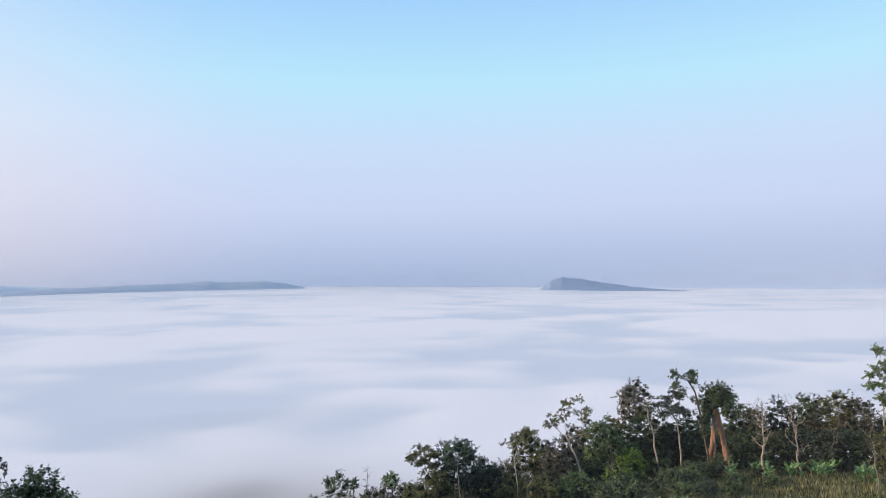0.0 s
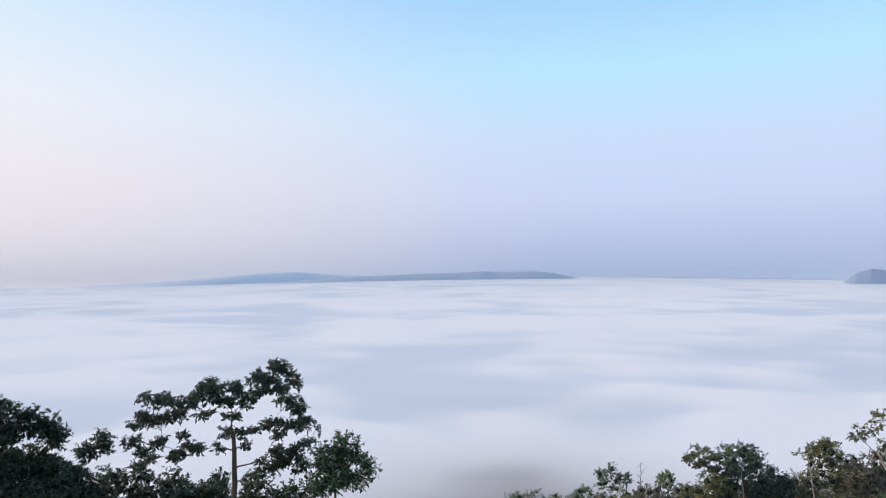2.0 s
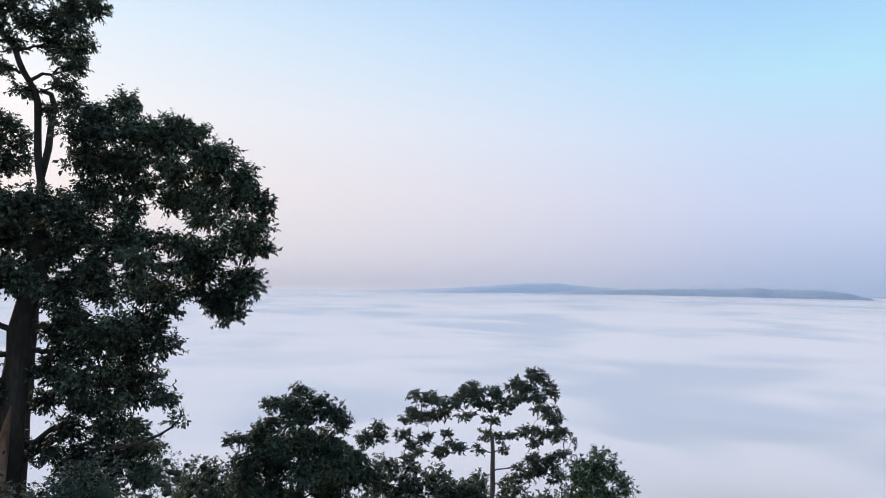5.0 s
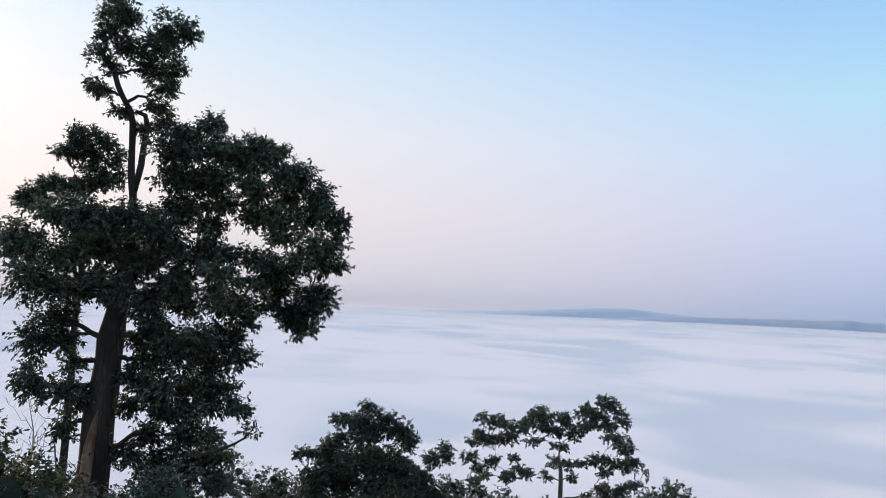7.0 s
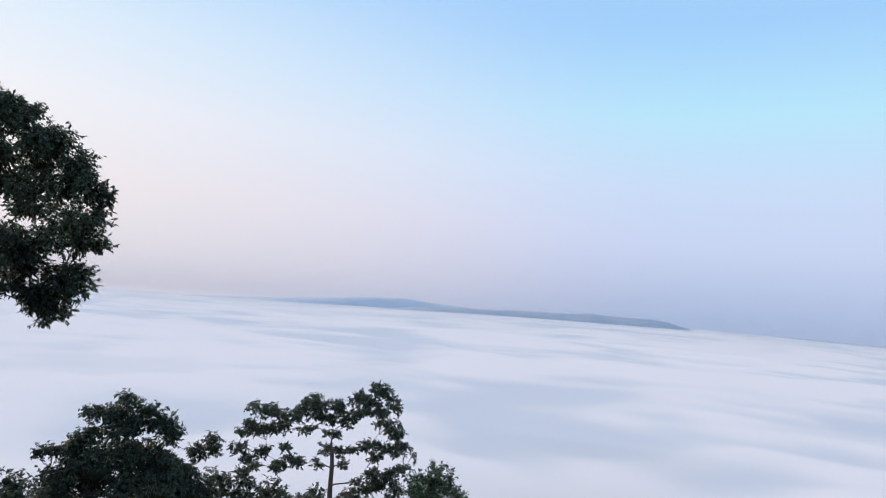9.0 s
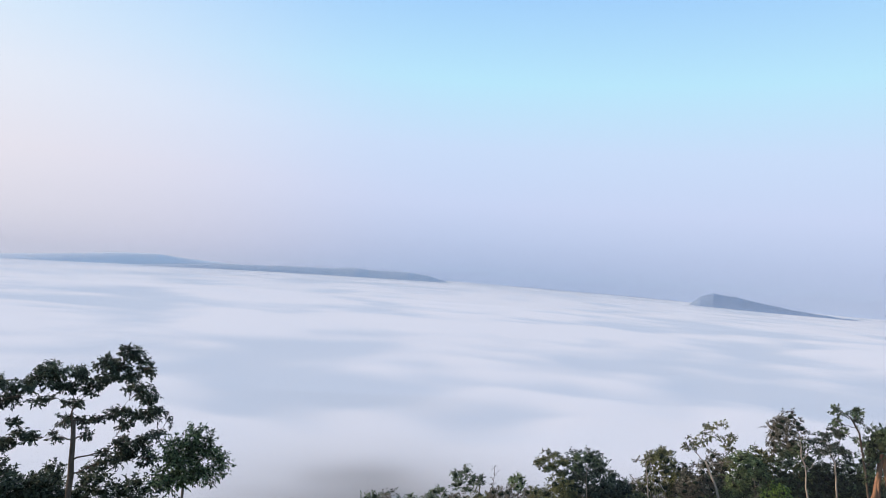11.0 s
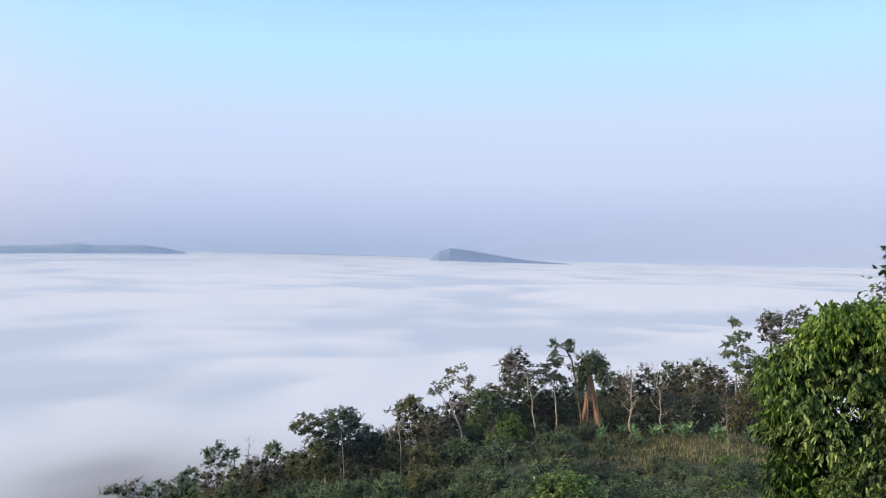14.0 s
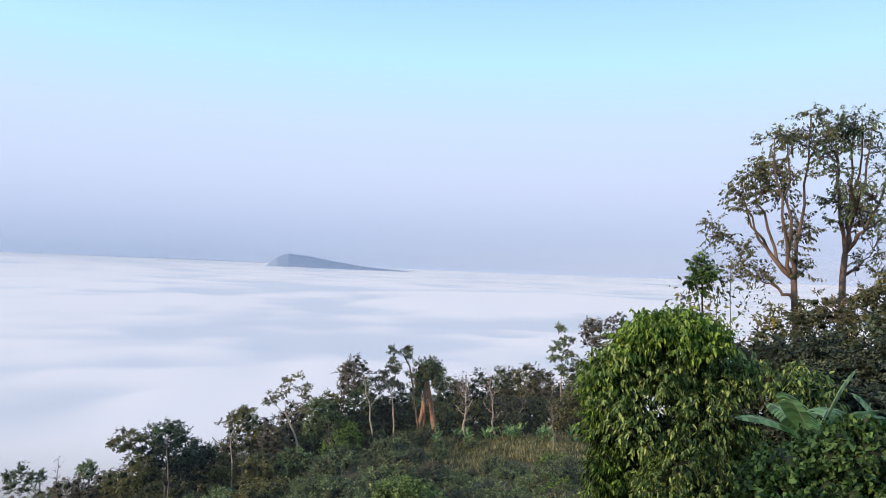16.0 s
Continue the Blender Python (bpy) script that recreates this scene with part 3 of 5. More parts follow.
TALL = [(71.4, 18.8, 1.6, 1.0), (70.0, 18.7, 1.0, 0.9), (72.0, 17.1, 1.4, 0.9), (70.7, 15.7, 1.0, 0.8), (72.5, 15.7, 1.1, 0.8), (71.4, 14.6, 0.8, 0.5), (75.7, 18.1, 1.1, 1.2), (74.7, 19.2, 1.0, 0.8), (75.6, 20.3, 1.3, 0.9), (76.1, 16.3, 0.6, 0.7), (75.7, 13.8, 0.8, 0.5), (75.1, 15.4, 0.8, 0.6), (74.2, 17.0, 0.8, 0.8), (74.4, 12.4, 0.7, 0.4), (71.6, 13.1, 0.9, 0.5), (71.3, 12.1, 0.7, 0.7), (72.5, 11.4, 0.5, 0.5)]
SIDE = [(77.1, 10.1, 1.1, 0.8), (75.3, 10.2, 1.1, 0.9), (77.5, 8.6, 0.7, 0.7), (75.8, 8.5, 1.3, 0.9), (74.4, 9.0, 0.6, 0.9), (78.1, 6.2, 1.0, 0.7), (76.7, 6.7, 1.2, 0.8), (75.1, 7.0, 1.1, 0.7), (74.0, 7.6, 0.5, 0.6), (79.1, 5.5, 1.1, 1.0)]
DOME = [(54.2, -8.8, 1.1, 0.4), (55.8, -9.7, 1.0, 0.4), (54.6, -9.9, 1.6, 0.6), (52.6, -9.7, 1.1, 0.6), (51.6, -10.5, 1.3, 0.7), (53.7, -11.1, 1.9, 0.9), (50.7, -11.3, 1.0, 0.7), (56.2, -11.1, 1.1, 0.6), (57.4, -12.0, 1.0, 0.6), (59.5, -12.5, 0.7, 0.4), (58.2, -12.3, 0.9, 0.4), (56.4, -12.7, 1.5, 0.8), (54.3, -12.7, 1.9, 0.8), (51.5, -12.9, 1.9, 0.9), (48.9, -12.5, 0.9, 0.4), (47.7, -11.8, 0.7, 0.4), (47.4, -12.5, 0.5, 0.3), (49.5, -13.7, 1.3, 0.6), (50.6, -14.8, 1.9, 0.8), (53.3, -15.0, 2.1, 1.0), (56.0, -14.8, 1.8, 1.0), (58.1, -14.9, 1.6, 0.9), (48.3, -15.1, 0.8, 0.8), (55.0, -16.7, 2.6, 1.0)]
MID_UMBRELLA = [(44.6, -9.5, 0.9, 0.4), (43.4, -9.6, 0.9, 0.4), (44.8, -10.5, 0.7, 0.5), (45.5, -11.3, 0.5, 0.3), (45.7, -12.3, 0.5, 0.5), (45.0, -13.2, 0.6, 0.3), (43.9, -11.1, 1.0, 0.3), (42.7, -10.6, 0.9, 0.5), (42.3, -9.8, 0.6, 0.4), (41.1, -9.1, 0.9, 0.5), (40.2, -8.7, 0.9, 0.4), (41.6, -10.0, 0.8, 0.4), (39.8, -9.7, 1.0, 0.5), (40.6, -10.8, 0.6, 0.3), (38.8, -9.8, 0.8, 0.4), (37.9, -9.0, 0.9, 0.4), (38.6, -11.0, 0.6, 0.3), (37.4, -10.1, 0.8, 0.4)]
MID_TOP = [(36.7, -8.3, 0.8, 0.5), (35.2, -7.5, 0.8, 0.5), (35.6, -8.4, 1.0, 0.5), (34.4, -8.0, 0.5, 0.4), (33.8, -8.6, 0.4, 0.3), (33.4, -9.0, 0.3, 0.3), (36.6, -9.3, 0.8, 0.4), (35.1, -9.5, 0.9, 0.4), (34.3, -10.3, 0.9, 0.5), (33.4, -10.9, 0.7, 0.3), (32.8, -11.8, 0.8, 0.3), (32.1, -12.4, 0.3, 0.3), (33.8, -12.0, 0.9, 0.3), (35.4, -11.7, 0.9, 0.3), (36.9, -12.3, 0.5, 0.2), (35.0, -12.7, 0.7, 0.2)]
MID_LOW = [(44.0, -12.7, 0.7, 0.3), (42.7, -13.4, 0.9, 0.3), (41.5, -13.0, 0.7, 0.3), (41.0, -13.5, 0.5, 0.3), (44.3, -13.9, 0.4, 0.3), (42.0, -12.3, 0.5, 0.3), (39.1, -12.3, 0.5, 0.3), (37.9, -12.3, 0.5, 0.3), (37.5, -13.3, 0.4, 0.4), (39.5, -13.4, 0.4, 0.3), (35.0, -13.8, 0.8, 0.4), (33.9, -14.1, 0.8, 0.4), (32.7, -13.4, 0.7, 0.3), (36.1, -14.5, 0.5, 0.3), (34.6, -15.0, 1.0, 0.5), (33.3, -15.1, 0.8, 0.4), (36.7, -15.4, 0.8, 0.3)]
SAP = [(30.0, -13.2, 0.3, 0.5), (30.4, -14.1, 0.6, 0.4), (29.3, -14.1, 0.5, 0.4), (31.2, -14.6, 0.8, 0.5), (29.4, -15.0, 1.0, 0.5), (31.0, -15.6, 1.2, 0.6), (28.1, -15.6, 0.6, 0.4), (32.1, -14.3, 0.5, 0.3), (31.6, -16.6, 1.3, 0.6), (29.5, -16.4, 1.5, 0.6)]
SUNNY = [(-40.2, -5.1, 2.2, 1.6), (-42.3, -5.5, 1.9, 1.3), (-37.3, -6.6, 2.0, 1.4), (-35.3, -9.4, 1.2, 2.0), (-35.2, -12.2, 1.0, 1.8), (-35.9, -16.0, 1.6, 1.8)]
BUSH = [(-38.6, -17.8, 2.8, 2.4), (-36.3, -18.4, 2.4, 2.0), (-41.8, -18.4, 3.0, 2.0), (-41.3, -13.4, 2.8, 2.6), (-44.6, -13.6, 2.8, 2.4), (-41.0, -9.8, 2.6, 2.2), (-39.0, -9.0, 2.2, 2.2), (-36.0, -8.6, 1.8, 2.0), (-36.2, -13.0, 2.0, 2.4), (-42.4, -5.6, 2.3, 1.8), (-40.3, -5.3, 2.5, 1.9), (-37.4, -6.8, 2.5, 1.6), (-36.2, -10.3, 2.1, 2.3), (-40.8, -8.3, 3.7, 2.3), (-44.8, -8.3, 3.2, 2.0), (-48.3, -8.6, 2.8, 1.8), (-49.4, -9.1, 2.3, 1.6), (-38.8, -12.7, 3.7, 2.8), (-44.1, -11.3, 4.2, 2.8), (-36.8, -15.4, 2.8, 2.8), (-41.8, -15.6, 4.2, 2.8), (-46.2, -14.7, 4.2, 2.3)]
OPENA = [(-43.4, 3.1, 1.4, 1.4), (-44.5, 5.4, 1.6, 1.2), (-46.0, 7.7, 1.6, 1.2), (-46.5, 5.2, 1.9, 1.4), (-47.9, 9.3, 2.1, 1.2), (-48.3, 6.0, 1.9, 1.6), (-49.1, 3.1, 1.6, 1.6), (-45.0, 1.0, 1.6, 1.4), (-46.6, -0.2, 1.4, 1.2), (-49.2, 0.3, 0.9, 1.9), (-49.4, 10.1, 1.4, 1.2)]
OPENB = [(-50.1, 8.4, 1.9, 1.4), (-51.5, 9.9, 1.9, 1.4), (-52.5, 10.8, 1.6, 0.9), (-53.3, 8.7, 1.6, 1.4), (-50.9, 5.6, 2.1, 1.6), (-53.0, 5.9, 1.9, 1.4), (-54.0, 3.9, 1.6, 1.4), (-52.0, 3.6, 1.6, 1.2), (-54.1, 1.2, 1.4, 1.4)]
MOUND = [(-51.6, -12.3, 2.8, 1.6), (-49.2, -13.8, 2.8, 1.9), (-47.3, -16.0, 2.5, 1.9), (-53.7, -12.4, 2.8, 1.9), (-51.7, -15.3, 4.2, 2.3)]
VINE = [(-42.0, -1.7, 0.45, 0.9), (-42.9, -0.7, 0.4, 0.5), (-42.3, 0.0, 0.8, 0.6), (-42.4, -0.8, 0.6, 0.7)]


def airy(blobs, rng):
    """Three smaller clumps in place of each, for a crown of many thin branches."""
    out = []
    for b in blobs:
        for _ in range(3):
            d = rng.normal(0, 0.55, 3)
            out.append((b[0] + d[0] * b[3], b[1] + d[1] * b[4], b[2] + d[2] * b[5], b[3] * 0.62, b[4] * 0.62, b[5] * 0.5))
    return out


def near_trees():
    rng = np.random.default_rng(11)
    d = 18.0

    def clumps(crown, dist, wide=1.0, high=1.0, depth=0.8):
        return [clump_at(a, e, w * wide, h * high, dist, rng, depth) for a, e, w, h in crown]
    big = plant("broadleaf_tree", "large dark evergreen tree with a heavy spreading crown", spot(74.1, d), spot(73.0, d, 2.5),
                clumps([(68 + (a - 68) * 0.945, 3 + (e - 3) * 0.955, w, h) for a, e, w, h in BIG_TOP + BIG_BOUGH], d, 1.12, 1.38) + clumps(BIG_HEART, d, 1.15, 1.25, depth=1.6) + clumps(BIG_SKIRT + BIG_FILL + BIG_FOOT, d, 1.15, 1.3, depth=1.2), LEAF_NIGHT, BARK_DARK, rng, 0.40, 190000, 0.095, 0.115,
                parts=4, lean=[spot(74.0, d, -9.8), spot(73.8, d, -5.8), spot(73.4, d, -2.6)], droop=0.45, limb_sag=0.15, shell=0.12)
    # added strip, no real root: stands for sunlit reddish bark on the trunk
    root = spot(74.7, 17.5)
    v, f = tube([root - Vector((0, 0, 0.3)), spot(74.55, 17.5, -15), spot(74.45, 17.55, -12), spot(74.05, 17.75, -9.2)], [0.19, 0.15, 0.10, 0.03], 8, 0.5, rng)
    link_mesh("root", [p - big.location for p in v], f, BARK_SUNLIT, big, "strip added for the sunlit reddish bark up the trunk", smooth=True)
    low = [spot(a, 17.0, e) for a, e in ((68.0, -12.8), (66.2, -12.7), (64.3, -12.0), (63.5, -11.5), (62.7, -10.6))]
    twigs = [tube([low[k], low[k] + Vector(rng.normal(0, 0.08, 3)) + Vector((0, 0, 0.1))], [0.009, 0.003], 4) for k in (2, 3, 3, 4, 4)]
    v, f = merge([tube(low, [0.045, 0.04, 0.03, 0.02, 0.008], 6)] + twigs)
    bough = link_mesh("low_bough", [p - big.location for p in v], f, BARK_DARK, big, "thin low bough with a few leaves", smooth=True)
    _, _, _, places, away = sprays(clumps([(63.2, -11.1, 0.8, 0.5)], 17.0, depth=0.3), 220, 0.2, rng, 0.1)
    v, f = leaves(places, away, 0.09, rng, 0.4, 0.45, 0.5)
    link_mesh("crown", v - np.array(big.location), f, LEAF_NIGHT, bough)
    d = 23.0
    tall = plant("broadleaf_tree", "tall slender tree rising above its neighbour's crown", spot(73.4, d), spot(74.9, d, 15.0),
                 clumps(TALL, d, 1.18, 1.25), LEAF_NIGHT, BARK_DARK, rng, 0.16, 26000, 0.1, 0.11, parts=4, droop=0.3, shell=0.12, limb_sag=0.1, upright=0.2,
                 lean=[spot(72.9, d, 0.0), spot(73.0, d, 6.3), spot(73.25, d, 8.5), spot(73.3, d, 11.0), spot(73.6, d, 12.4), spot(74.4, d, 13.6)])
    v, f = tube([spot(72.95, d, 6.5), spot(72.6, d, 8.6), spot(72.5, d, 10.1), spot(72.35, d, 11.6), spot(72.6, d, 12.4), spot(73.3, d, 12.6)], [0.10, 0.09, 0.085, 0.08, 0.07, 0.06], 8, 0.2, rng)
    link_mesh("stem", [p - tall.location for p in v], f, BARK_DARK, tall, "second stem that bows back to the trunk", smooth=True)
    d = 26.0
    plant("broadleaf_tree", "thin-crowned tree with fine leaves beside the tall trunk", spot(76.0, d), spot(76.0, d, 5.0), clumps(SIDE, d, 1.2, 1.3), LEAF_NIGHT, BARK_DARK, rng, 0.16, 16000, 0.11, 0.12,
          parts=4, shell=0.12, upright=0.2)
    d = 40.0
    plant("broadleaf_tree", "dense dome-shaped dark green tree on the slope", spot(53.7, d), spot(53.7, d, -14.0),
          [clump_at(a, e - 0.2, w * 1.08, h * 1.2, d, rng, 0.6) for a, e, w, h in DOME + [(51.5, -14.0, 2.2, 1.2), (55.5, -13.8, 2.2, 1.2), (53.5, -12.4, 2.4, 1.2), (57.5, -14.2, 1.6, 1.0), (49.6, -15.6, 1.6, 1.2), (52.0, -16.4, 2.4, 1.2), (57.2, -16.2, 2.0, 1.2)]], LEAF_NIGHT, BARK_DARK, rng, 0.35, 84000, 0.15, 0.14, parts=5, core=0.4, droop=0.6, shell=0.12)
    d = 42.0
    plant("broadleaf_tree", "umbrella-crowned tree with open boughs and dark leaf clumps", spot(38.4, d), spot(38.5, d, -12.3),
          clumps(MID_UMBRELLA + MID_TOP + MID_LOW, d, 1.22, 1.35), LEAF_NIGHT, BARK_BROWN, rng, 0.24, 42000, 0.145, 0.12, parts=3, shell=0.1, limb_sag=0.25, droop=0.5, lean=[spot(38.4, d, -15.0)])
    d = 38.0
    plant("broadleaf_tree", "small light green tree with upright shoots", spot(30.7, d), spot(30.6, d, -16.5),
          clumps(SAP, d, 1.1, 1.1), LEAF_DEEP, BARK_GREY, rng, 0.12, 9000, 0.17, 0.24, parts=4, shell=0.3, upright=0.3, rise=0.5)
    d = 14.0
    bush = plant("broadleaf_tree", "bushy tree with bright green drooping leaves", spot(-42, d), spot(-42, d, -12),
                 clumps(BUSH, d, 0.96, 0.94), LEAF_BUSH, BARK_DARK, rng, 0.2, 60000, 0.105, 0.12, parts=7, core=0.36, droop=1.0, slim=0.36, shell=0.35, full=True)
    # sunlight on the bush's top and left is painted as brighter leaves
    _, _, _, places, away = sprays(split_blobs(clumps(SUNNY, d - 0.25, depth=0.3), 6, rng), 17000, 0.26, rng, 0.6)
    v, f = leaves(places, away, 0.108, rng, 1.0, 0.36, 0.5, True)
    link_mesh("sunlit_leaves", v - np.array(bush.location), f, LEAF_LIME, bush, "bright yellow-green leaves with sunlight painted in, on the sunny side")
    d = 26.0
    plant("open_tree", "tall thin-leaved tree with many pale upright branches", spot(-49.3, d), spot(-48.7, d, -0.8),
          airy(clumps(OPENA, d), rng), LEAF_AIRY, BARK_OPEN, rng, 0.2, 7600, 0.12, 0.2, shell=0.2, droop=0.7, limb_sag=-0.2, upright=0.55, leaders=6, lean=[spot(-48.9, d, -4.0)])
    plant("open_tree", "tall thin-leaved tree with dark forked branches", spot(-51.2, d + 2), spot(-51.9, d + 2, 1.2),
          airy(clumps(OPENB, d + 2), rng), LEAF_DEEP, BARK_OPEN, rng, 0.2, 7600, 0.12, 0.2, shell=0.2, droop=0.7, limb_sag=-0.2, upright=0.55, leaders=6)


near_trees()


def lobed_crown(centre, half_w, half_h, rng, n):
    """Billows over the top and sides of a rounded crown."""
    c = Vector(centre)
    out = []
    turn = rng.uniform(0, 6.28)
    n = int(n * min(2.2, max(1.0, half_h / half_w)))
    for i in range(n):
        z = 1 - 1.8 * (i + 0.5) / n
        q = math.sqrt(1 - z * z) * half_w * 0.66 * rng.uniform(0.8, 1.15)
        a = turn + i * 2.4 + rng.uniform(-0.35, 0.35)
        r = half_w * rng.uniform(0.34, 0.52)
        out.append((c.x + math.cos(a) * q, c.y + math.sin(a) * q, c.z + z * half_h * 0.66 * rng.uniform(0.85, 1.1), r, r, min(half_h * 0.4, r * rng.uniform(0.65, 0.9))))
    lift = c.z + half_h - max(b[2] + b[5] for b in out)
    return [(x, y, z + lift, *r) for x, y, z, *r in out]


def ridge_tree(az, dist, el, width, leaf, bark, label, rng, low=0.35, count=2400, size=0.36, foot_el=None, trunk=0.28, n=11, core=0.34, full=False):
    """A forest tree by bearing, distance, the elevation of its top (and of its crown's foot) and its width in degrees."""
    foot = spot(az, dist)
    top = dist * math.tan(radians(el))
    h = top - foot.z
    bottom = dist * math.tan(radians(foot_el)) if foot_el is not None else foot.z + h * low
    half_h = max(0.6, (top - bottom) / 2)
    half_w = dist * radians(width) / 2
    blobs = lobed_crown((foot.x, foot.y, top - half_h), half_w, half_h, rng, n)
    fork = Vector((foot.x + rng.uniform(-0.4, 0.4), foot.y + rng.uniform(-0.4, 0.4), max(foot.z + 0.3, bottom + half_h * 0.35)))
    return plant("broadleaf_tree", label, foot, fork, blobs, leaf, bark, rng, trunk, count, size, size * 0.9,
                 group="trees on the ridge", shell=0.4, twig_lines=False, parts=5, core=core, full=full, rise=0.35)


def airy_tree(path, dist, crown, leaf, bark, label, rng, trunk, count, size=0.34, upright=0.3):
    """A thin-crowned forest tree: its trunk passes the bearings and elevations of path, its crown is of small clumps."""
    rise = [spot(a, dist, e) for a, e in path]
    foot = spot(path[0][0], dist)
    blobs = airy([clump_at(a, e, w * 1.25, h * 1.3, dist, rng, 1.0) for a, e, w, h in crown], rng)
    lean = [p for p in rise[:-1] if p.z > foot.z + 0.5]
    return plant("broadleaf_tree", label, foot, rise[-1], blobs, leaf, bark, rng, trunk * 0.72, int(count * 1.9), size, size * 0.7, lean=lean, group="trees on the ridge", shell=0.2,
                 parts=3, limb_sag=-0.15, upright=upright)


def ridge():
    rng = np.random.default_rng(5)
    G, O, D, R, N_, Y = LEAF_GREEN, LEAF_OLIVE, LEAF_DEEP, LEAF_RUST, LEAF_NIGHT, LEAF_LIME
    dark, green, brown = "dark green forest tree on the ridge", "mid-green forest tree on the ridge", "brownish half-dry forest tree on the ridge"
    bright = "bright light green young tree on the ridge"
    # the belt of trees along and below the crest that closes the forest
    for k in range(46):
        az = 10 - k * 1.05 + rng.uniform(-0.4, 0.4)
        crest = float(np.interp(-az, [-12, -5, -3, 1, 6, 13, 20, 26, 34, 40], [-18.2, -16.8, -16.4, -15.2, -13.9, -12.3, -11.0, -10.0, -8.9, -8.0]))
        leaf, label = ((G, green), (O, green), (D, dark), (R, brown), (O, green), (R, brown))[int(rng.integers(0, 6))]
        ridge_tree(az, float(np.interp(-az, [-12, 0, 20, 40], [172, 150, 146, 142])) + rng.uniform(-5, 8), crest - rng.uniform(0.0, 0.9), rng.uniform(2.6, 4.0), leaf, BARK_GREY, label, rng, -0.12, 5200)
    # darker lower trees along the brow, which close the view under the crowns
    for k in range(40):
        az = 8 - k * 1.12 + rng.uniform(-0.4, 0.4)
        top = float(np.interp(-az, [-8, -3, 1, 6, 13, 20, 26, 34, 40], [-18.0, -17.4, -16.4, -15.2, -13.4, -12.0, -11.0, -10.0, -9.2])) - rng.uniform(0, 0.6)
        leaf, label = ((D, dark), (N_, dark), (O, green))[int(rng.integers(0, 3))]
        ridge_tree(az, float(np.interp(-az, [-8, 0, 20, 40], [150, 138, 135, 133])) + rng.uniform(-3, 3), top, rng.uniform(2.6, 3.6), leaf, BARK_GREY, label, rng, -0.25, 4200)
    for k in range(17):
        az = 4 - k * 1.45 + rng.uniform(-0.5, 0.5)
        leaf, label = ((G, green), (D, dark), (G, green), (O, green), (D, dark))[int(rng.integers(0, 5))]
        ridge_tree(az, rng.uniform(96, 116) if az > -15 else rng.uniform(70, 80), float(np.interp(-az, [-6, 6, 16, 24], [-19.0, -17.2, -16.6, -18.0])) - rng.uniform(0, 1.2), rng.uniform(2.8, 4.2), leaf, BARK_GREY, label, rng, -0.1, 5600)
    # the trees that stand out one by one: bearing, distance, top, crown's foot, width
    for az, dist, el, el0, width, leaf, label, count in (
            (8.7, 178, -15.04, -17.8, 2.5, D, dark, 3600), (7.4, 180, -15.55, -16.7, 0.9, D, dark, 900), (4.4, 150, -15.2, -16.9, 1.5, G, green, 2200), (5.6, 146, -16.2, -18.6, 3.0, R, brown, 4200), (3.3, 144, -16.0, -18.6, 2.8, R, brown, 4200), (7.0, 156, -16.6, -18.8, 2.8, O, green, 3800), (10.6, 178, -16.7, -18.6, 2.6, D, dark, 3200), (12.8, 182, -17.3, -19.0, 2.8, D, dark, 3200), (14.8, 188, -17.6, -19.2, 2.4, R, brown, 2600), (9.0, 166, -17.0, -19.0, 2.6, R, brown, 3200),
            (2.6, 140, -16.0, -18.6, 2.2, O, green, 3000), (-0.9, 126, -12.6, -18.4, 4.4, N_, dark, 12000), (-3.2, 130, -13.9, -18.6, 3.1, N_, dark, 8000), (0.9, 122, -14.9, -19.0, 3.1, O, green, 6500),
            (-6.5, 132, -11.9, -16.8, 3.1, O, brown, 7500), (-8.2, 134, -12.8, -17.9, 2.4, R, brown, 5500), (-5.1, 124, -15.3, -19.3, 2.3, O, green, 4200), (-8.9, 126, -13.4, -17.9, 2.7, R, dark, 5500),
            (-12.6, 130, -11.2, -15.9, 3.5, G, green, 9000), (-15.1, 136, -8.0, -12.6, 3.0, R, brown, 6500), (-15.7, 132, -10.0, -15.8, 4.2, D, dark, 10000), (-17.6, 132, -10.9, -15.8, 3.4, N_, dark, 7000), (-19.6, 138, -10.3, -14.6, 3.0, D, dark, 6000), (-13.6, 136, -10.9, -15.0, 3.0, O, green, 6000), (-10.4, 138, -11.6, -16.0, 3.0, R, brown, 6000),
            (-14.9, 122, -13.2, -15.9, 2.4, Y, bright, 3600), (-14.1, 112, -15.1, -19.7, 3.7, D, dark, 7000), (-18.1, 108, -14.3, -19.7, 4.8, D, dark, 9000), (-10.5, 116, -15.1, -19.6, 3.2, G, green, 6000),
            (-7.7, 116, -15.4, -19.5, 3.1, O, green, 6000), (-25.4, 146, -8.97, -13.0, 2.4, N_, dark, 4200), (-27.0, 146, -8.6, -12.9, 2.4, D, dark, 4200), (-29.2, 142, -8.1, -12.8, 2.7, O, green, 4600),
            (-22.9, 146, -9.5, -13.1, 2.4, D, dark, 4200), (-30.4, 142, -8.5, -12.9, 2.6, R, brown, 4200), (-34.3, 136, -4.3, -7.9, 2.5, R, brown, 3600),
            (-33.5, 132, -7.5, -12.5, 3.5, D, dark, 6500), (-35.9, 130, -6.1, -10.6, 2.7, R, brown, 5200), (-23.8, 142, -9.8, -13.0, 1.8, R, brown, 2400), (-28.1, 144, -8.6, -12.8, 1.8, N_, dark, 2600), (-38.5, 122, -6.8, -11.0, 3.4, D, dark, 4200)):
        ridge_tree(az, dist, el, width, leaf, BARK_GREY, label, rng, 0.1, count, 0.36, el0, n=13 if count > 4000 else 9)
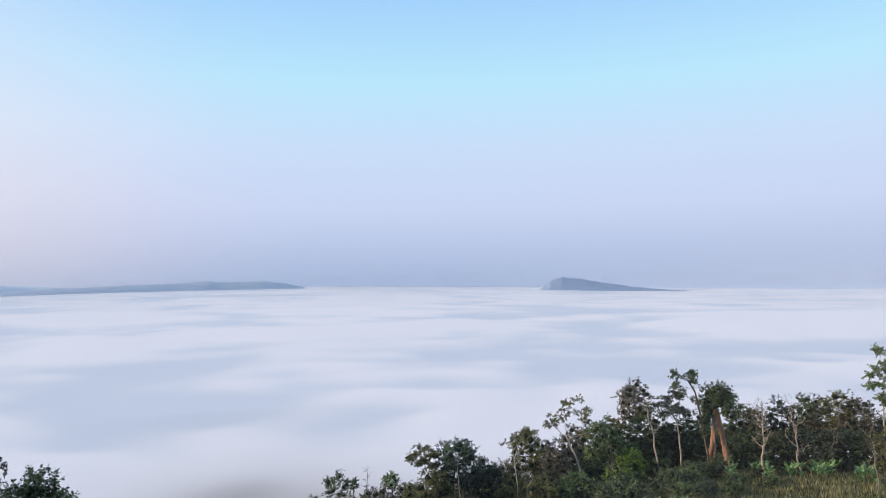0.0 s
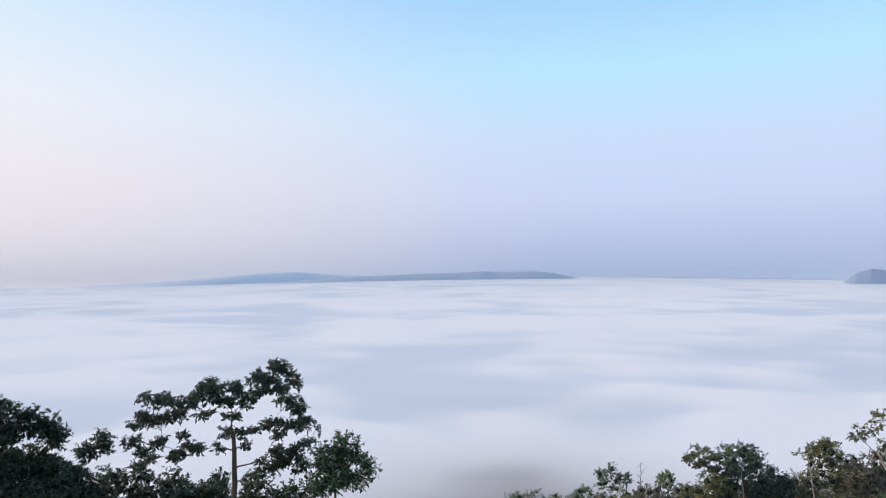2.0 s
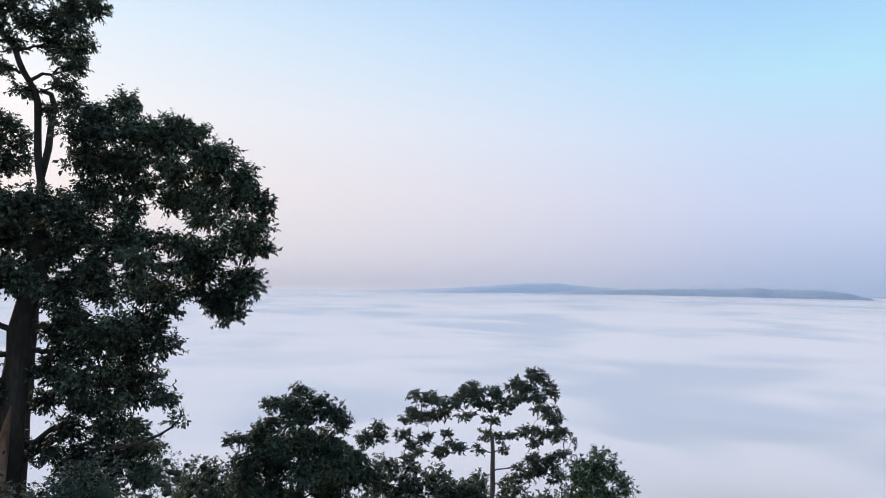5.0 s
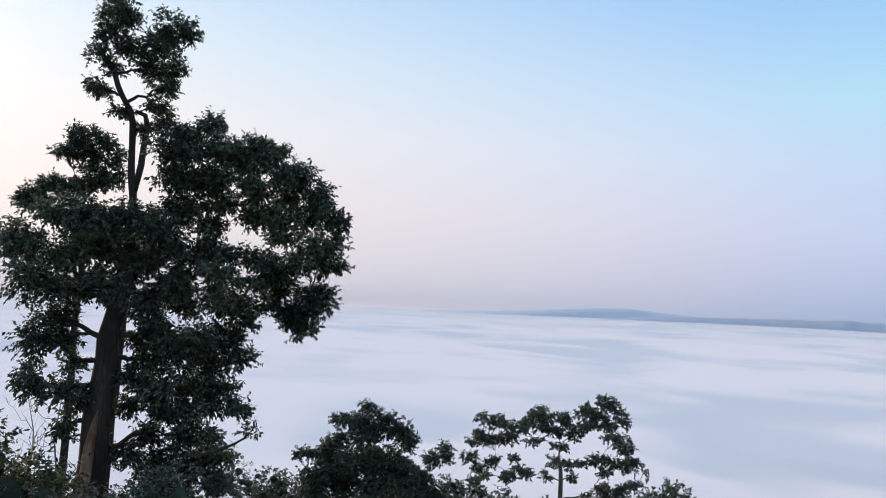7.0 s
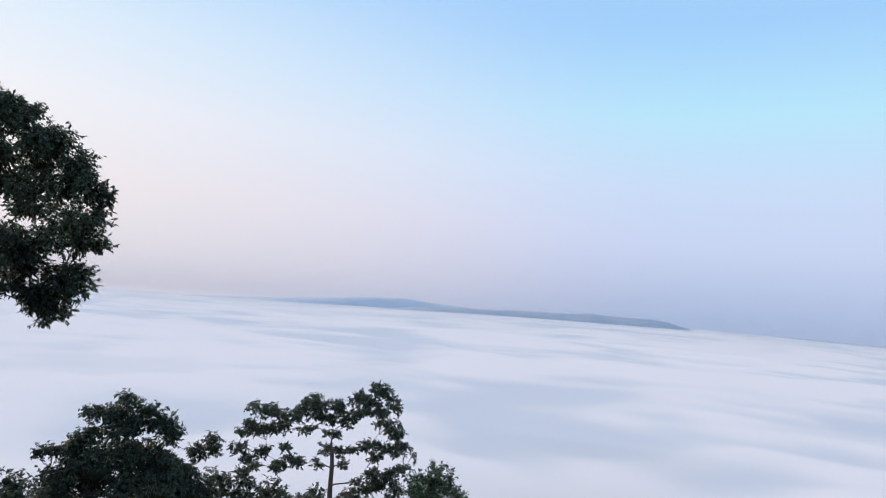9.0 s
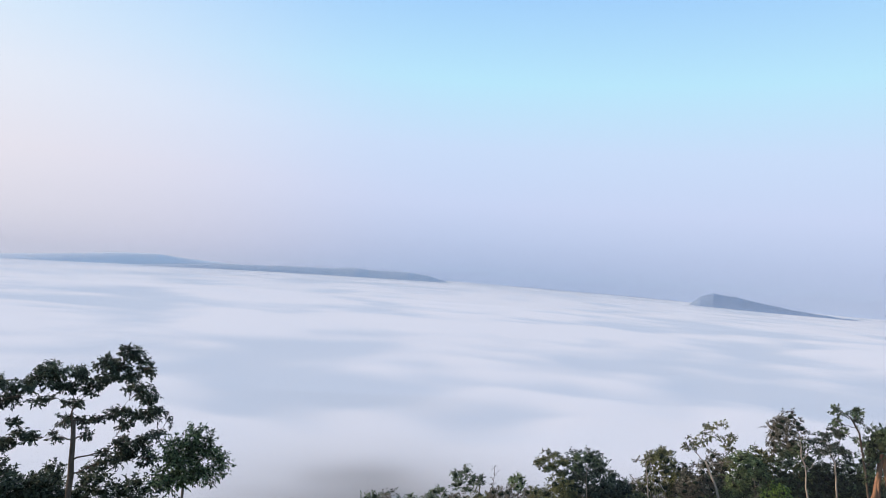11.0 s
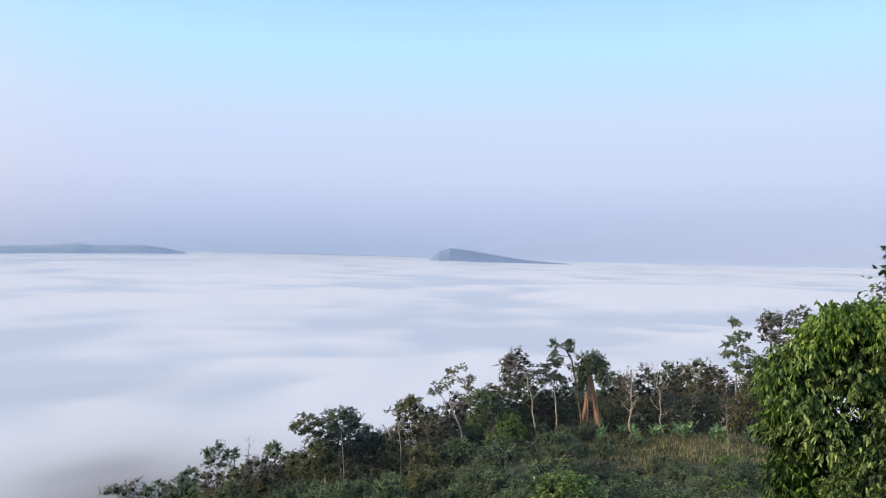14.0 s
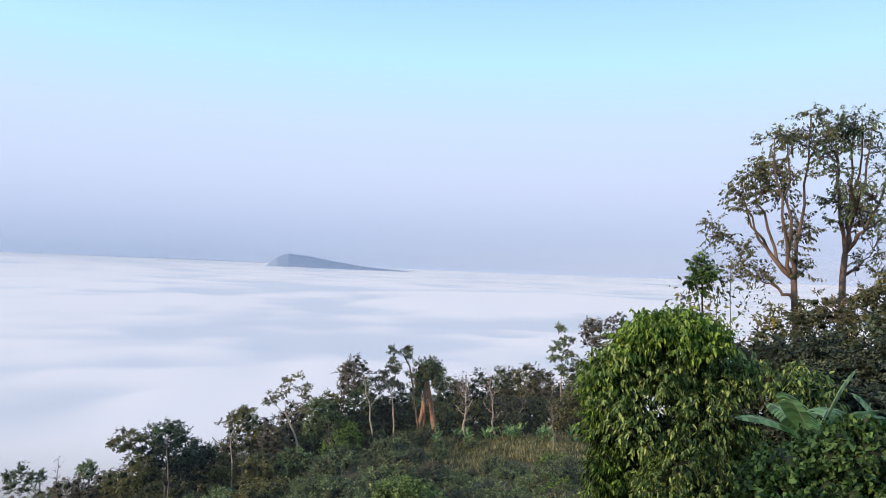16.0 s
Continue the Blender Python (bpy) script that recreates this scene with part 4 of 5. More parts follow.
    ridge_tree(-19.6, 62, -17.4, 6.6, LEAF_BUSH, BARK_GREY, "bright broad-leaved thicket on the lower slope", rng, 0.1, 9000, 0.26, -21.0, n=15, full=True)
    # the thin-crowned trees with pale trunks
    airy_tree([(-11.06, -16.0), (-10.55, -14.2), (-9.7, -12.5)], 126, [(-9.0, -10.9, 0.6, 0.3), (-9.9, -10.0, 0.6, 0.4), (-10.6, -9.7, 0.6, 0.3), (-11.2, -10.5, 0.5, 0.5), (-10.4, -10.9, 0.6, 0.35),
              (-11.4, -11.4, 0.4, 0.4), (-8.6, -11.6, 0.5, 0.3), (-9.5, -11.4, 0.5, 0.3), (-10.9, -11.9, 0.5, 0.35)], LEAF_OLIVE, BARK_PALE, "half-dry leaning tree with a pale forked trunk and thin crown", rng, 0.42, 1500)
    airy_tree([(-18.44, -13.4), (-18.23, -11.2), (-17.6, -10.0)], 128, [(-17.4, -9.3, 0.6, 0.3), (-18.3, -9.2, 0.5, 0.35), (-17.9, -9.9, 0.7, 0.35), (-17.0, -9.9, 0.5, 0.3), (-18.6, -10.2, 0.4, 0.4), (-17.2, -10.6, 0.5, 0.3)],
              N_, BARK_PALE, "dark thin-crowned tree with a pale crooked trunk", rng, 0.26, 2200)
    airy_tree([(-20.44, -14.0), (-20.1, -11.5), (-19.6, -8.9), (-19.0, -7.9)], 126, [(-18.9, -7.4, 0.5, 0.25), (-18.4, -7.7, 0.4, 0.25), (-19.4, -7.6, 0.35, 0.3), (-18.3, -8.4, 0.3, 0.3), (-19.5, -8.2, 0.3, 0.3), (-18.7, -8.8, 0.25, 0.25), (-19.9, -9.6, 0.25, 0.4), (-20.2, -10.8, 0.25, 0.5), (-20.3, -12.0, 0.25, 0.5)],
              LEAF_DEEP, BARK_BROWN, "tall vine-wrapped tree with a few drooping tufts on top", rng, 0.34, 1700)
    airy_tree([(0.3, -18.0), (0.9, -15.4)], 124, [(2.4, -13.9, 0.6, 0.25), (1.6, -13.6, 0.5, 0.25), (1.1, -13.9, 0.5, 0.3), (2.0, -14.4, 0.6, 0.25), (3.0, -14.3, 0.35, 0.2), (1.2, -14.7, 0.6, 0.3)],
              O, BARK_PALE, "light olive tree with pale arching boughs", rng, 0.3, 2200, upright=-0.1)
    airy_tree([(-31.9, -12.6), (-31.9, -8.5)], 134, [(-31.7, -5.5, 0.3, 0.3), (-32.2, -6.2, 0.5, 0.3), (-31.5, -6.7, 0.5, 0.3), (-32.4, -7.3, 0.5, 0.35), (-31.4, -7.8, 0.6, 0.35), (-32.1, -8.6, 0.6, 0.4)],
              G, BARK_PALE, "tall light green tree with a thin crown", rng, 0.24, 2600)
    airy_tree([(-36.2, -11.0), (-36.2, -6.5)], 136, [(-36.2, -4.5, 0.5, 0.3), (-36.7, -5.2, 0.4, 0.35), (-35.7, -5.1, 0.45, 0.35), (-36.2, -5.9, 0.6, 0.35)],
              R, BARK_PALE, "rusty-leaved tree with a thin crown", rng, 0.2, 1300)
    airy_tree([(-5.8, -16.2), (-5.6, -14.6), (-5.4, -13.2)], 122, [(-5.0, -12.9, 0.3, 0.15), (-5.5, -12.8, 0.3, 0.15), (-4.6, -13.1, 0.3, 0.12)], R, BARK_PALE, "dead pale trunk with a few bare boughs", rng, 0.2, 60)
    airy_tree([(-1.17, -17.2), (-1.0, -15.2), (-0.9, -13.9)], 116, [(-0.6, -13.4, 0.4, 0.3), (-1.3, -13.6, 0.4, 0.3), (-0.3, -14.2, 0.4, 0.3)], D, BARK_GREY, "slender grey-trunked tree before a dark crown", rng, 0.17, 700)
    # the dark wood below the near slope
    for az, dist, el, width, count in ((64.0, 75, -13.2, 4.0, 4200), (62.0, 78, -13.8, 4.0, 3800), (58.5, 80, -15.0, 4.0, 3200), (60.8, 45, -13.8, 4.0, 6000), (57.6, 47, -15.0, 4.0, 5600), (47.2, 46, -13.9, 3.0, 6000),
                                       (45.1, 46, -13.7, 2.4, 5000), (42.8, 46, -14.5, 2.8, 5000), (39.7, 47, -14.8, 2.4, 5000), (41.0, 44, -15.6, 4.0, 6000), (37.0, 44, -15.6, 3.6, 5600), (34.0, 43, -15.9, 4.0, 5600)):
        ridge_tree(az, dist, el, width * 1.25, N_, BARK_GREY, dark, rng, -0.05, int(count * 1.6), 0.2, core=0.3)


ridge()


def shrub_thing(place, w, h, leaf, rng, label, count=1300, size=0.3, name="shrub"):
    n = 6
    foot = Vector(place)
    blobs = []
    for i in range(n):
        a = i * 2.4
        q = w * 0.5 * (0.2 + 0.55 * i / n)
        r = w * rng.uniform(0.22, 0.34)
        blobs.append((foot.x + math.cos(a) * q, foot.y + math.sin(a) * q, foot.z + h * rng.uniform(0.35, 0.75), r, r, h * 0.28))
    return plant(name, label, foot, foot + Vector((0, 0, h * 0.3)), blobs, leaf, BARK_DARK, rng, 0.06, count, size, size * 1.2,
                 category="shrub", group="shrubs on the slope", twig_lines=False, shell=0.5, parts=5, core=0.4)


def shrubs():
    rng = np.random.default_rng(21)
    protos = []
    kinds = [(LEAF_DEEP, "dense dark green shrub"), (LEAF_GREEN, "mid-green rounded shrub"), (LEAF_OLIVE, "olive green shrub with dry leaves"),
             (LEAF_NIGHT, "dense blackish green shrub"), (LEAF_GREEN, "mid-green rounded shrub"), (LEAF_RUST, "brownish dry shrub")]
    for i, (leaf, label) in enumerate(kinds):
        p = spot(-12 - 4 * i, 70)
        protos.append(shrub_thing(p, 5.0, 4.5, leaf, rng, label + " on the slope", 2900, 0.23))
    def scatter(n, az0, az1, d0, d1, s0, s1, p=(0.24, 0.28, 0.08, 0.12, 0.24, 0.04)):
        for _ in range(n):
            az, d = rng.uniform(az0, az1), math.sqrt(rng.uniform(d0 * d0, d1 * d1))
            k = rng.choice(6, p=p)
            s = rng.uniform(s0, s1)
            m = Matrix.Translation(spot(az, d)) @ Matrix.Rotation(rng.uniform(0, 6.28), 4, "Z") @ Matrix.Diagonal((s, s, s * rng.uniform(0.8, 1.2), 1))
            copy_thing(protos[k], m)
    scatter(34, -38, -16, 44, 74, 0.7, 1.1)
    scatter(14, -17, 8, 50, 90, 0.6, 1.1)
    scatter(20, -16, 14, 95, 140, 0.9, 1.4, (0.42, 0.04, 0.08, 0.42, 0.0, 0.04))
    scatter(12, -37, -19, 76, 112, 0.35, 0.7)
    scatter(24, -25, -12, 98, 128, 0.5, 0.9, (0.3, 0.2, 0.2, 0.2, 0.05, 0.05))
    scatter(26, -38, -21, 78, 98, 0.45, 0.8, (0.30, 0.28, 0.10, 0.12, 0.16, 0.04))
    scatter(12, 4, 18, 140, 200, 1.0, 1.8, (0.4, 0.0, 0.08, 0.48, 0.0, 0.04))
    scatter(18, 30, 60, 42, 70, 0.7, 1.1)
    scatter(12, -60, -36, 16, 45, 0.4, 0.8)
    scatter(12, 70, 82, 14, 30, 0.35, 0.6)


shrubs()


def bare_tree(name, label, foot, top, bark, rng, trunk_r, boughs, reach, twigs=5, start=0.45, category="tree", leaf=None, leaf_count=0, leaf_size=0.3):
    """A leafless or nearly leafless tree: a trunk, rising boughs, and twigs on each bough."""
    foot, top = Vector(foot), Vector(top)
    tree = empty(name, foot, label, category)
    n = 9
    line = [foot.lerp(top, i / (n - 1)) + Vector(rng.normal(0, reach * 0.075, 3)) * (1 if 0 < i < n - 1 else 0) for i in range(n)]
    line[0].z -= 0.4
    v, f = tube(line, [trunk_r * 0.8 * (1.15 - 0.95 * i / (n - 1)) for i in range(n)], 8, 0.15, rng)
    link_mesh("trunk", [p - foot for p in v], f, bark, tree, smooth=True)
    tips = []
    for b in range(boughs):
        s = start + (0.95 - start) * b / max(1, boughs - 1)
        i = min(n - 2, int(s * (n - 1)))
        p = line[i].lerp(line[i + 1], s * (n - 1) - i)
        a = b * 2.4 + rng.uniform(-0.6, 0.6)
        length = reach * rng.uniform(0.6, 1.1) * (1.1 - 0.5 * s)
        q = p + Vector((math.cos(a) * 0.75, math.sin(a) * 0.75, rng.uniform(0.35, 0.9))) * length
        pts = bend(p, q, -0.08 * length, 6, rng, length * 0.05)
        r0 = trunk_r * (1.1 - 0.8 * s) * 0.6
        pieces = [tube(pts, [r0 * (1 - 0.8 * k / 5) for k in range(6)], 5)]
        for _ in range(twigs):
            w = pts[rng.integers(2, 6)]
            e = w + Vector(rng.normal(0, 0.55, 3) + np.array([0, 0, 0.5])) * length * 0.35
            tips.append(e)
            pieces.append(tube(bend(w, e, 0, 4, rng, length * 0.02), [r0 * 0.4, r0 * 0.3, r0 * 0.2, r0 * 0.08], 4))
        v, f = merge(pieces)
        link_mesh("limb", [p - foot for p in v], f, bark, tree, smooth=True)
    if leaf_count:
        t = np.array(tips)
        k = rng.choice(len(t), leaf_count)
        off = rng.normal(0, leaf_size * 1.2, (leaf_count, 3))
        v, f = leaves(t[k] + off, unit(off), leaf_size, rng, 0.4)
        link_mesh("crown", v - np.array(foot), f, leaf, tree)
    return tree


def snags():
    rng = np.random.default_rng(33)
    pale, dry = "pale leafless tree standing among the forest", "half-dead pale tree with sparse leaves"
    for az, dist, el, lean, bark, r, boughs, reach, start, count, label in (
            (-24.15, 120, -9.4, 0.0, BARK_PALE, 0.26, 12, 2.8, 0.35, 260, dry),
            (-16.9, 126, -9.6, 1.0, BARK_PALE, 0.22, 6, 2.6, 0.55, 0, pale), (-26.9, 128, -9.1, 0.9, BARK_PALE, 0.18, 10, 3.2, 0.3, 140, dry),
            (-28.4, 130, -9.3, -0.8, BARK_GREY, 0.16, 9, 2.8, 0.3, 100, dry), (6.3, 170, -14.8, 0.0, BARK_GREY, 0.2, 7, 1.8, 0.5, 60, pale),
            (-13.6, 118, -13.1, 0.5, BARK_GREY, 0.11, 7, 1.8, 0.4, 40, pale),
            (-7.6, 121, -15.3, -0.4, BARK_GREY, 0.10, 6, 1.4, 0.5, 0, pale), 
            (-27.9, 75, -17.6, 0.3, BARK_PALE, 0.07, 4, 1.2, 0.5, 0, pale), (-22.5, 78, -18.2, -0.3, BARK_PALE, 0.07, 4, 1.2, 0.5, 0, pale),
            (-31.5, 112, -9.8, 0.5, BARK_GREY, 0.12, 10, 3.0, 0.25, 60, pale), (75.9, 19, -8.0, 0.5, BARK_PALE, 0.05, 9, 1.6, 0.3, 0, pale),
            (78.0, 20, -8.6, 0.5, BARK_PALE, 0.05, 9, 1.6, 0.3, 0, pale)):
        bare_tree("bare_tree", label, spot(az, dist), spot(az + lean, dist, el), bark, rng, r, boughs, reach, 6, start, "tree", LEAF_RUST, count, 0.34)


snags()


def orange_tree():
    """A vine-headed tree on two orange trunks that lean together."""
    rng = np.random.default_rng(8)
    d = 128.0
    foot = spot(-21.0, d)
    tree = empty("vine_covered_tree", foot, "tree on two trunks painted orange as in low sun, with a dense vine-covered head", "tree")
    for az, r, top_az in ((-20.4, 0.34, -21.0), (-22.0, 0.38, -21.1), (-20.75, 0.2, -21.05)):
        a, b = spot(az, d), spot(top_az, d, -10.1)
        line = [a.lerp(b, i / 7) + Vector(rng.normal(0, 0.07, 3)) for i in range(8)]
        line[0].z -= 0.6
        v, f = tube(line, [r * (1.45 - 0.6 * i / 7) for i in range(8)], 10, 0.5, rng)
        link_mesh("trunk", [p - foot for p in v], f, BARK_SUN_ORANGE, tree, smooth=True)
    head = ((-21.2, -8.5, 0.8, 0.5), (-20.7, -8.9, 0.7, 0.6), (-21.8, -8.9, 0.6, 0.6), (-22.0, -9.5, 0.5, 0.7), (-20.4, -9.6, 0.5, 0.8), (-21.2, -9.4, 0.9, 0.7), (-20.3, -10.4, 0.35, 0.8), (-21.7, -10.1, 0.5, 0.5), (-20.6, -10.3, 0.4, 0.6))
    blobs = [clump_at(az, el - 0.1, ra * 1.25, re * 1.2, d, rng) for az, el, ra, re in head]
    _, _, _, places, away = sprays(split_blobs(blobs, 5, rng), 9000, 0.6, rng, 0.4)
    v, f = leaves(places, away, 0.32, rng, 0.8)
    link_mesh("crown", v - np.array(foot), f, LEAF_DEEP, tree)
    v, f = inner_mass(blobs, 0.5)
    link_mesh("shade_filler", [p - foot for p in v], f, CROWN_SHADE, tree, "filler lumps painted dark for the shade inside the crown", smooth=True)


orange_tree()


def banana_blade(parent, root, tip, width, rng, arch, name="leaf"):
    """One banana leaf: an arched blade in two halves with torn edges, and its pale midrib as a part."""
    root, tip = Vector(root), Vector(tip)
    n = 16
    run = tip - root
    side = run.cross(Vector((0, 0, 1)))
    side = side.normalized() if side.length > 1e-4 else Vector((1, 0, 0))
    spine = [root + run * (i / n) + Vector((0, 0, arch * 4 * (i / n) * (1 - i / n))) for i in range(n + 1)]
    verts, faces = [], []
    for sgn in (-1, 1):
        for i in range(n):
            s0, s1 = i / n, (i + 1) / n
            tear = 0.16 if rng.random() < 0.3 else 0.0
            w0, w1 = (width * (max(0.0, math.sin(math.pi * (0.06 + 0.92 * s))) ** 0.55) for s in (s0, s1))
            w1 *= 1 - tear
            k = len(verts)
            lift = 0.25
            verts += [spine[i], spine[i + 1], spine[i + 1] + side * sgn * w1 * 0.5 + Vector((0, 0, lift * w1 * 0.3)), spine[i] + side * sgn * w0 * 0.5 + Vector((0, 0, lift * w0 * 0.3)),
                      spine[i + 1] + side * sgn * w1 - Vector((0, 0, 0.12 * w1)), spine[i] + side * sgn * w0 - Vector((0, 0, 0.12 * w0))]
            faces += [(k, k + 1, k + 2, k + 3), (k + 3, k + 2, k + 4, k + 5)]
    o = parent.location
    blade = link_mesh(name, [p - o for p in verts], faces, LEAF_BANANA, parent, smooth=True)
    v, f = tube([p + Vector((0, 0, 0.006)) for p in spine], [width * 0.075 * (1 - 0.85 * i / n) for i in range(n + 1)], 5)
    link_mesh("midrib", [p - o for p in v], f, RIB_BANANA, blade, "pale green midrib", smooth=True)
    return blade


def banana_plant(foot, root, tips, width, rng, label, arch=0.12, stem_r=0.11):
    foot, root = Vector(foot), Vector(root)
    ob = empty("banana_plant", foot, label, "banana plant", "banana plants")
    v, f = tube([foot - Vector((0, 0, 0.3)), foot.lerp(root, 0.5), root], [stem_r * 1.2, stem_r, stem_r * 0.6], 8)
    link_mesh("stem", [p - foot for p in v], f, STEM_BANANA, ob, smooth=True)
    for t in tips:
        banana_blade(ob, root, t, width, rng, arch * (Vector(t) - root).length)
    return ob


def bananas():
    rng = np.random.default_rng(14)
    d = 10.0
    banana_plant(spot(-50.3, d), spot(-50.3, d, -12.6), [spot(-45.0, d - 0.3, -11.2), spot(-47.2, d + 0.3, -9.9), spot(-48.1, d - 0.4, -9.0), spot(-52.8, d, -6.9), spot(-54.2, d - 0.6, -9.6), spot(-51.3, d + 1.2, -9.8)],
                 0.26, rng, "young banana plant with broad green leaves behind the vine mound")
    banana_plant(spot(-55.0, d + 1), spot(-54.6, d + 1, -11.0), [spot(-52.5, d + 1, -8.6), spot(-56.5, d + 1, -6.5), spot(-57.5, d, -9.5), spot(-53.4, d + 0.4, -10.0)],
                 0.24, rng, "young banana plant with broad green leaves behind the vine mound")
    protos = []
    for k in range(3):
        foot = spot(-26.0 - 2.3 * k, 118)
        root = foot + Vector((0, 0, 1.3 + 0.2 * k))
        tips = [root + Vector((math.cos(a + k) * 1.3, math.sin(a + k) * 1.3, rng.uniform(0.6, 1.9))) for a in np.arange(7) * 0.9]
        protos.append(banana_plant(foot, root, tips, 0.34, rng, "banana plant with pale torn leaves in the ridge clearing", 0.1))
    for i in range(38):
        m = Matrix.Translation(spot(rng.choice([-23.5, -27.0, -28.5, -30.5, -32.5]) + rng.normal(0, 0.8), rng.uniform(117, 131))) @ Matrix.Rotation(rng.uniform(0, 6.28), 4, "Z") @ Matrix.Scale(rng.uniform(0.5, 1.0), 4)
        copy_thing(protos[i % 3], m)


bananas()


def slope_growth():
    rng = np.random.default_rng(77)
    d = 8.5
    foot = spot(-51.0, d)
    blobs = [clump_at(b[0], b[1] - 0.7, b[2], b[3], d, rng, 0.5) for b in MOUND]
    plant("vine_mound", "mound of shrubs smothered in broad green vine leaves", foot, spot(-51, d, -15), blobs, LEAF_VINE, BARK_DARK, rng, 0.08, 30000, 0.058, 0.09, core=0.8,
          parts=5, full=True, droop=0.8, slim=0.95, shell=0.75, category="vines", twig_lines=False)
    d = 23.0
    plant("climbing_vine", "dark green vine bunched on a thin pole-like stem", spot(-42.8, d), spot(-42.4, d, -0.9), [clump_at(*b, d, rng) for b in VINE], LEAF_VINE, BARK_DARK,
          rng, 0.05, 1100, 0.15, 0.12, droop=0.6, category="vine")
    for k in range(5):
        az = (-42.0, -43.2, -44.2, -41.2, -45.0)[k]
        bare_tree("sapling", "thin upright sapling with few leaves", spot(az, 24), spot(az + 0.6, 24, (-1.0, 0.0, -1.5, -2.6, 0.6)[k]), BARK_GREY, rng, 0.05, 8, 1.3, 4, 0.45,
                  "sapling", LEAF_OLIVE, 260, 0.17)
    for az, dist, el, width, leaf, count, label in (
            (-47.6, 19.5, -5.2, 7, LEAF_NIGHT, 11000, "dense dark green understory tree"), (-51.6, 18.5, -4.9, 8, LEAF_NIGHT, 12000, "dense dark green understory tree"),
            (-55.6, 18.0, -3.6, 8, LEAF_NIGHT, 12000, "dense dark green understory tree"), (-53.2, 15.0, -7.2, 8, LEAF_NIGHT, 9000, "dense dark green understory tree"),
            (-46.5, 21, -4.7, 7, LEAF_NIGHT, 5200, "dark green understory tree"), (-50.5, 20, -4.6, 8, LEAF_NIGHT, 6000, "dark green understory tree"),
            (-54.5, 20, -3.0, 7, LEAF_DEEP, 5200, "feathery dark green understory tree"), (-58.5, 19, -1.5, 8, LEAF_NIGHT, 5200, "dark green understory tree"),
            (-47.5, 23, -2.8, 5, LEAF_OLIVE, 4200, "yellowing understory tree on the slope"), (-50.2, 24, -1.6, 5, LEAF_AIRY, 5200, "olive understory tree with thin leaves"), (-53.6, 22, -0.3, 6, LEAF_AIRY, 6500, "olive understory tree with thin leaves"),
            (-51.8, 24, -2.0, 4, LEAF_RUST, 2600, "reddish-brown understory tree on the slope"),
            (-56.0, 22, 0.6, 6, LEAF_OLIVE, 5500, "yellowing understory tree on the slope")):
        ridge_tree(az, dist, el, width, leaf, BARK_DARK, label, rng, 0.1, int(count * 1.7), 0.115, trunk=0.1, core=0.22)
    for az, dist, w, h, leaf, label in ((69.4, 15.5, 2.6, 3.0, LEAF_RUST, "brownish dry shrub under the large tree"), (66.6, 15.5, 2.4, 2.4, LEAF_AIRY, "olive-brown shrub under the large tree"), (77.6, 15.5, 2.6, 3.0, LEAF_RUST, "brownish dry shrub under the large tree"), (72.3, 13.5, 2.0, 1.7, LEAF_AIRY, "olive-brown shrub under the large tree"), (70.2, 14, 2.2, 2.6, LEAF_NIGHT, "dark shrub under the large tree"),
                                        (77.0, 14.5, 2.4, 2.2, LEAF_RUST, "brownish dry shrub under the large tree"), (67.4, 15, 2.4, 2.4, LEAF_NIGHT, "dark shrub under the large tree"),
                                        (79.5, 15, 2.8, 3.4, LEAF_AIRY, "olive-brown shrub under the large tree"), (-19.4, 68, 5.5, 4.2, LEAF_LIME, "bright light green shrub on the slope"),
                                        (-13.6, 118, 4.5, 5.0, LEAF_LIME, "bright light green shrub on the slope"), (-31.5, 95, 5.0, 4.0, LEAF_LIME, "bright light green shrub on the slope")):
        shrub_thing(spot(az, dist), w, h, leaf, rng, label, 6500 if dist < 20 else 4200, 0.1 if dist < 20 else 0.26)
    for k in range(26):
        az, dist = -6 - k * 1.2 + rng.uniform(-0.6, 0.6), rng.uniform(70, 96)
        leaf, label = ((LEAF_GREEN, "rounded mid-green thicket on the slope"), (LEAF_DEEP, "rounded dark green thicket on the slope"), (LEAF_OLIVE, "olive green thicket on the slope"),
                       (LEAF_NIGHT, "rounded dark green thicket on the slope"), (LEAF_LIME, "bright light green thicket on the slope"))[int(rng.choice(5, p=[0.42, 0.24, 0.08, 0.08, 0.18]))]
        shrub_thing(spot(az, dist), rng.uniform(4.5, 7.5), rng.uniform(3.6, 5.2) if az > -19 else rng.uniform(2.0, 3.4), leaf, rng, label, 4600, 0.24)
    # dry grass of the clearing
    n = 38000
    az, r = rng.uniform(-37, -20.5, n), np.sqrt(rng.uniform(88 ** 2, 130 ** 2, n))
    xy = np.stack([-np.sin(np.radians(az)) * r, np.cos(np.radians(az)) * r], 1)
    z = np.array([ground_height(x, y) for x, y in xy])
    keep = np.array([noise.noise(Vector((x / 9, y / 9, 1))) > -0.28 for x, y in xy])
    p = np.concatenate([xy, z[:, None] - 0.05], 1)[keep]
    v, f = leaves(p, np.tile([0, 0, 1.0], (len(p), 1)), 0.85, rng, -1.4, 0.13, 0.6)
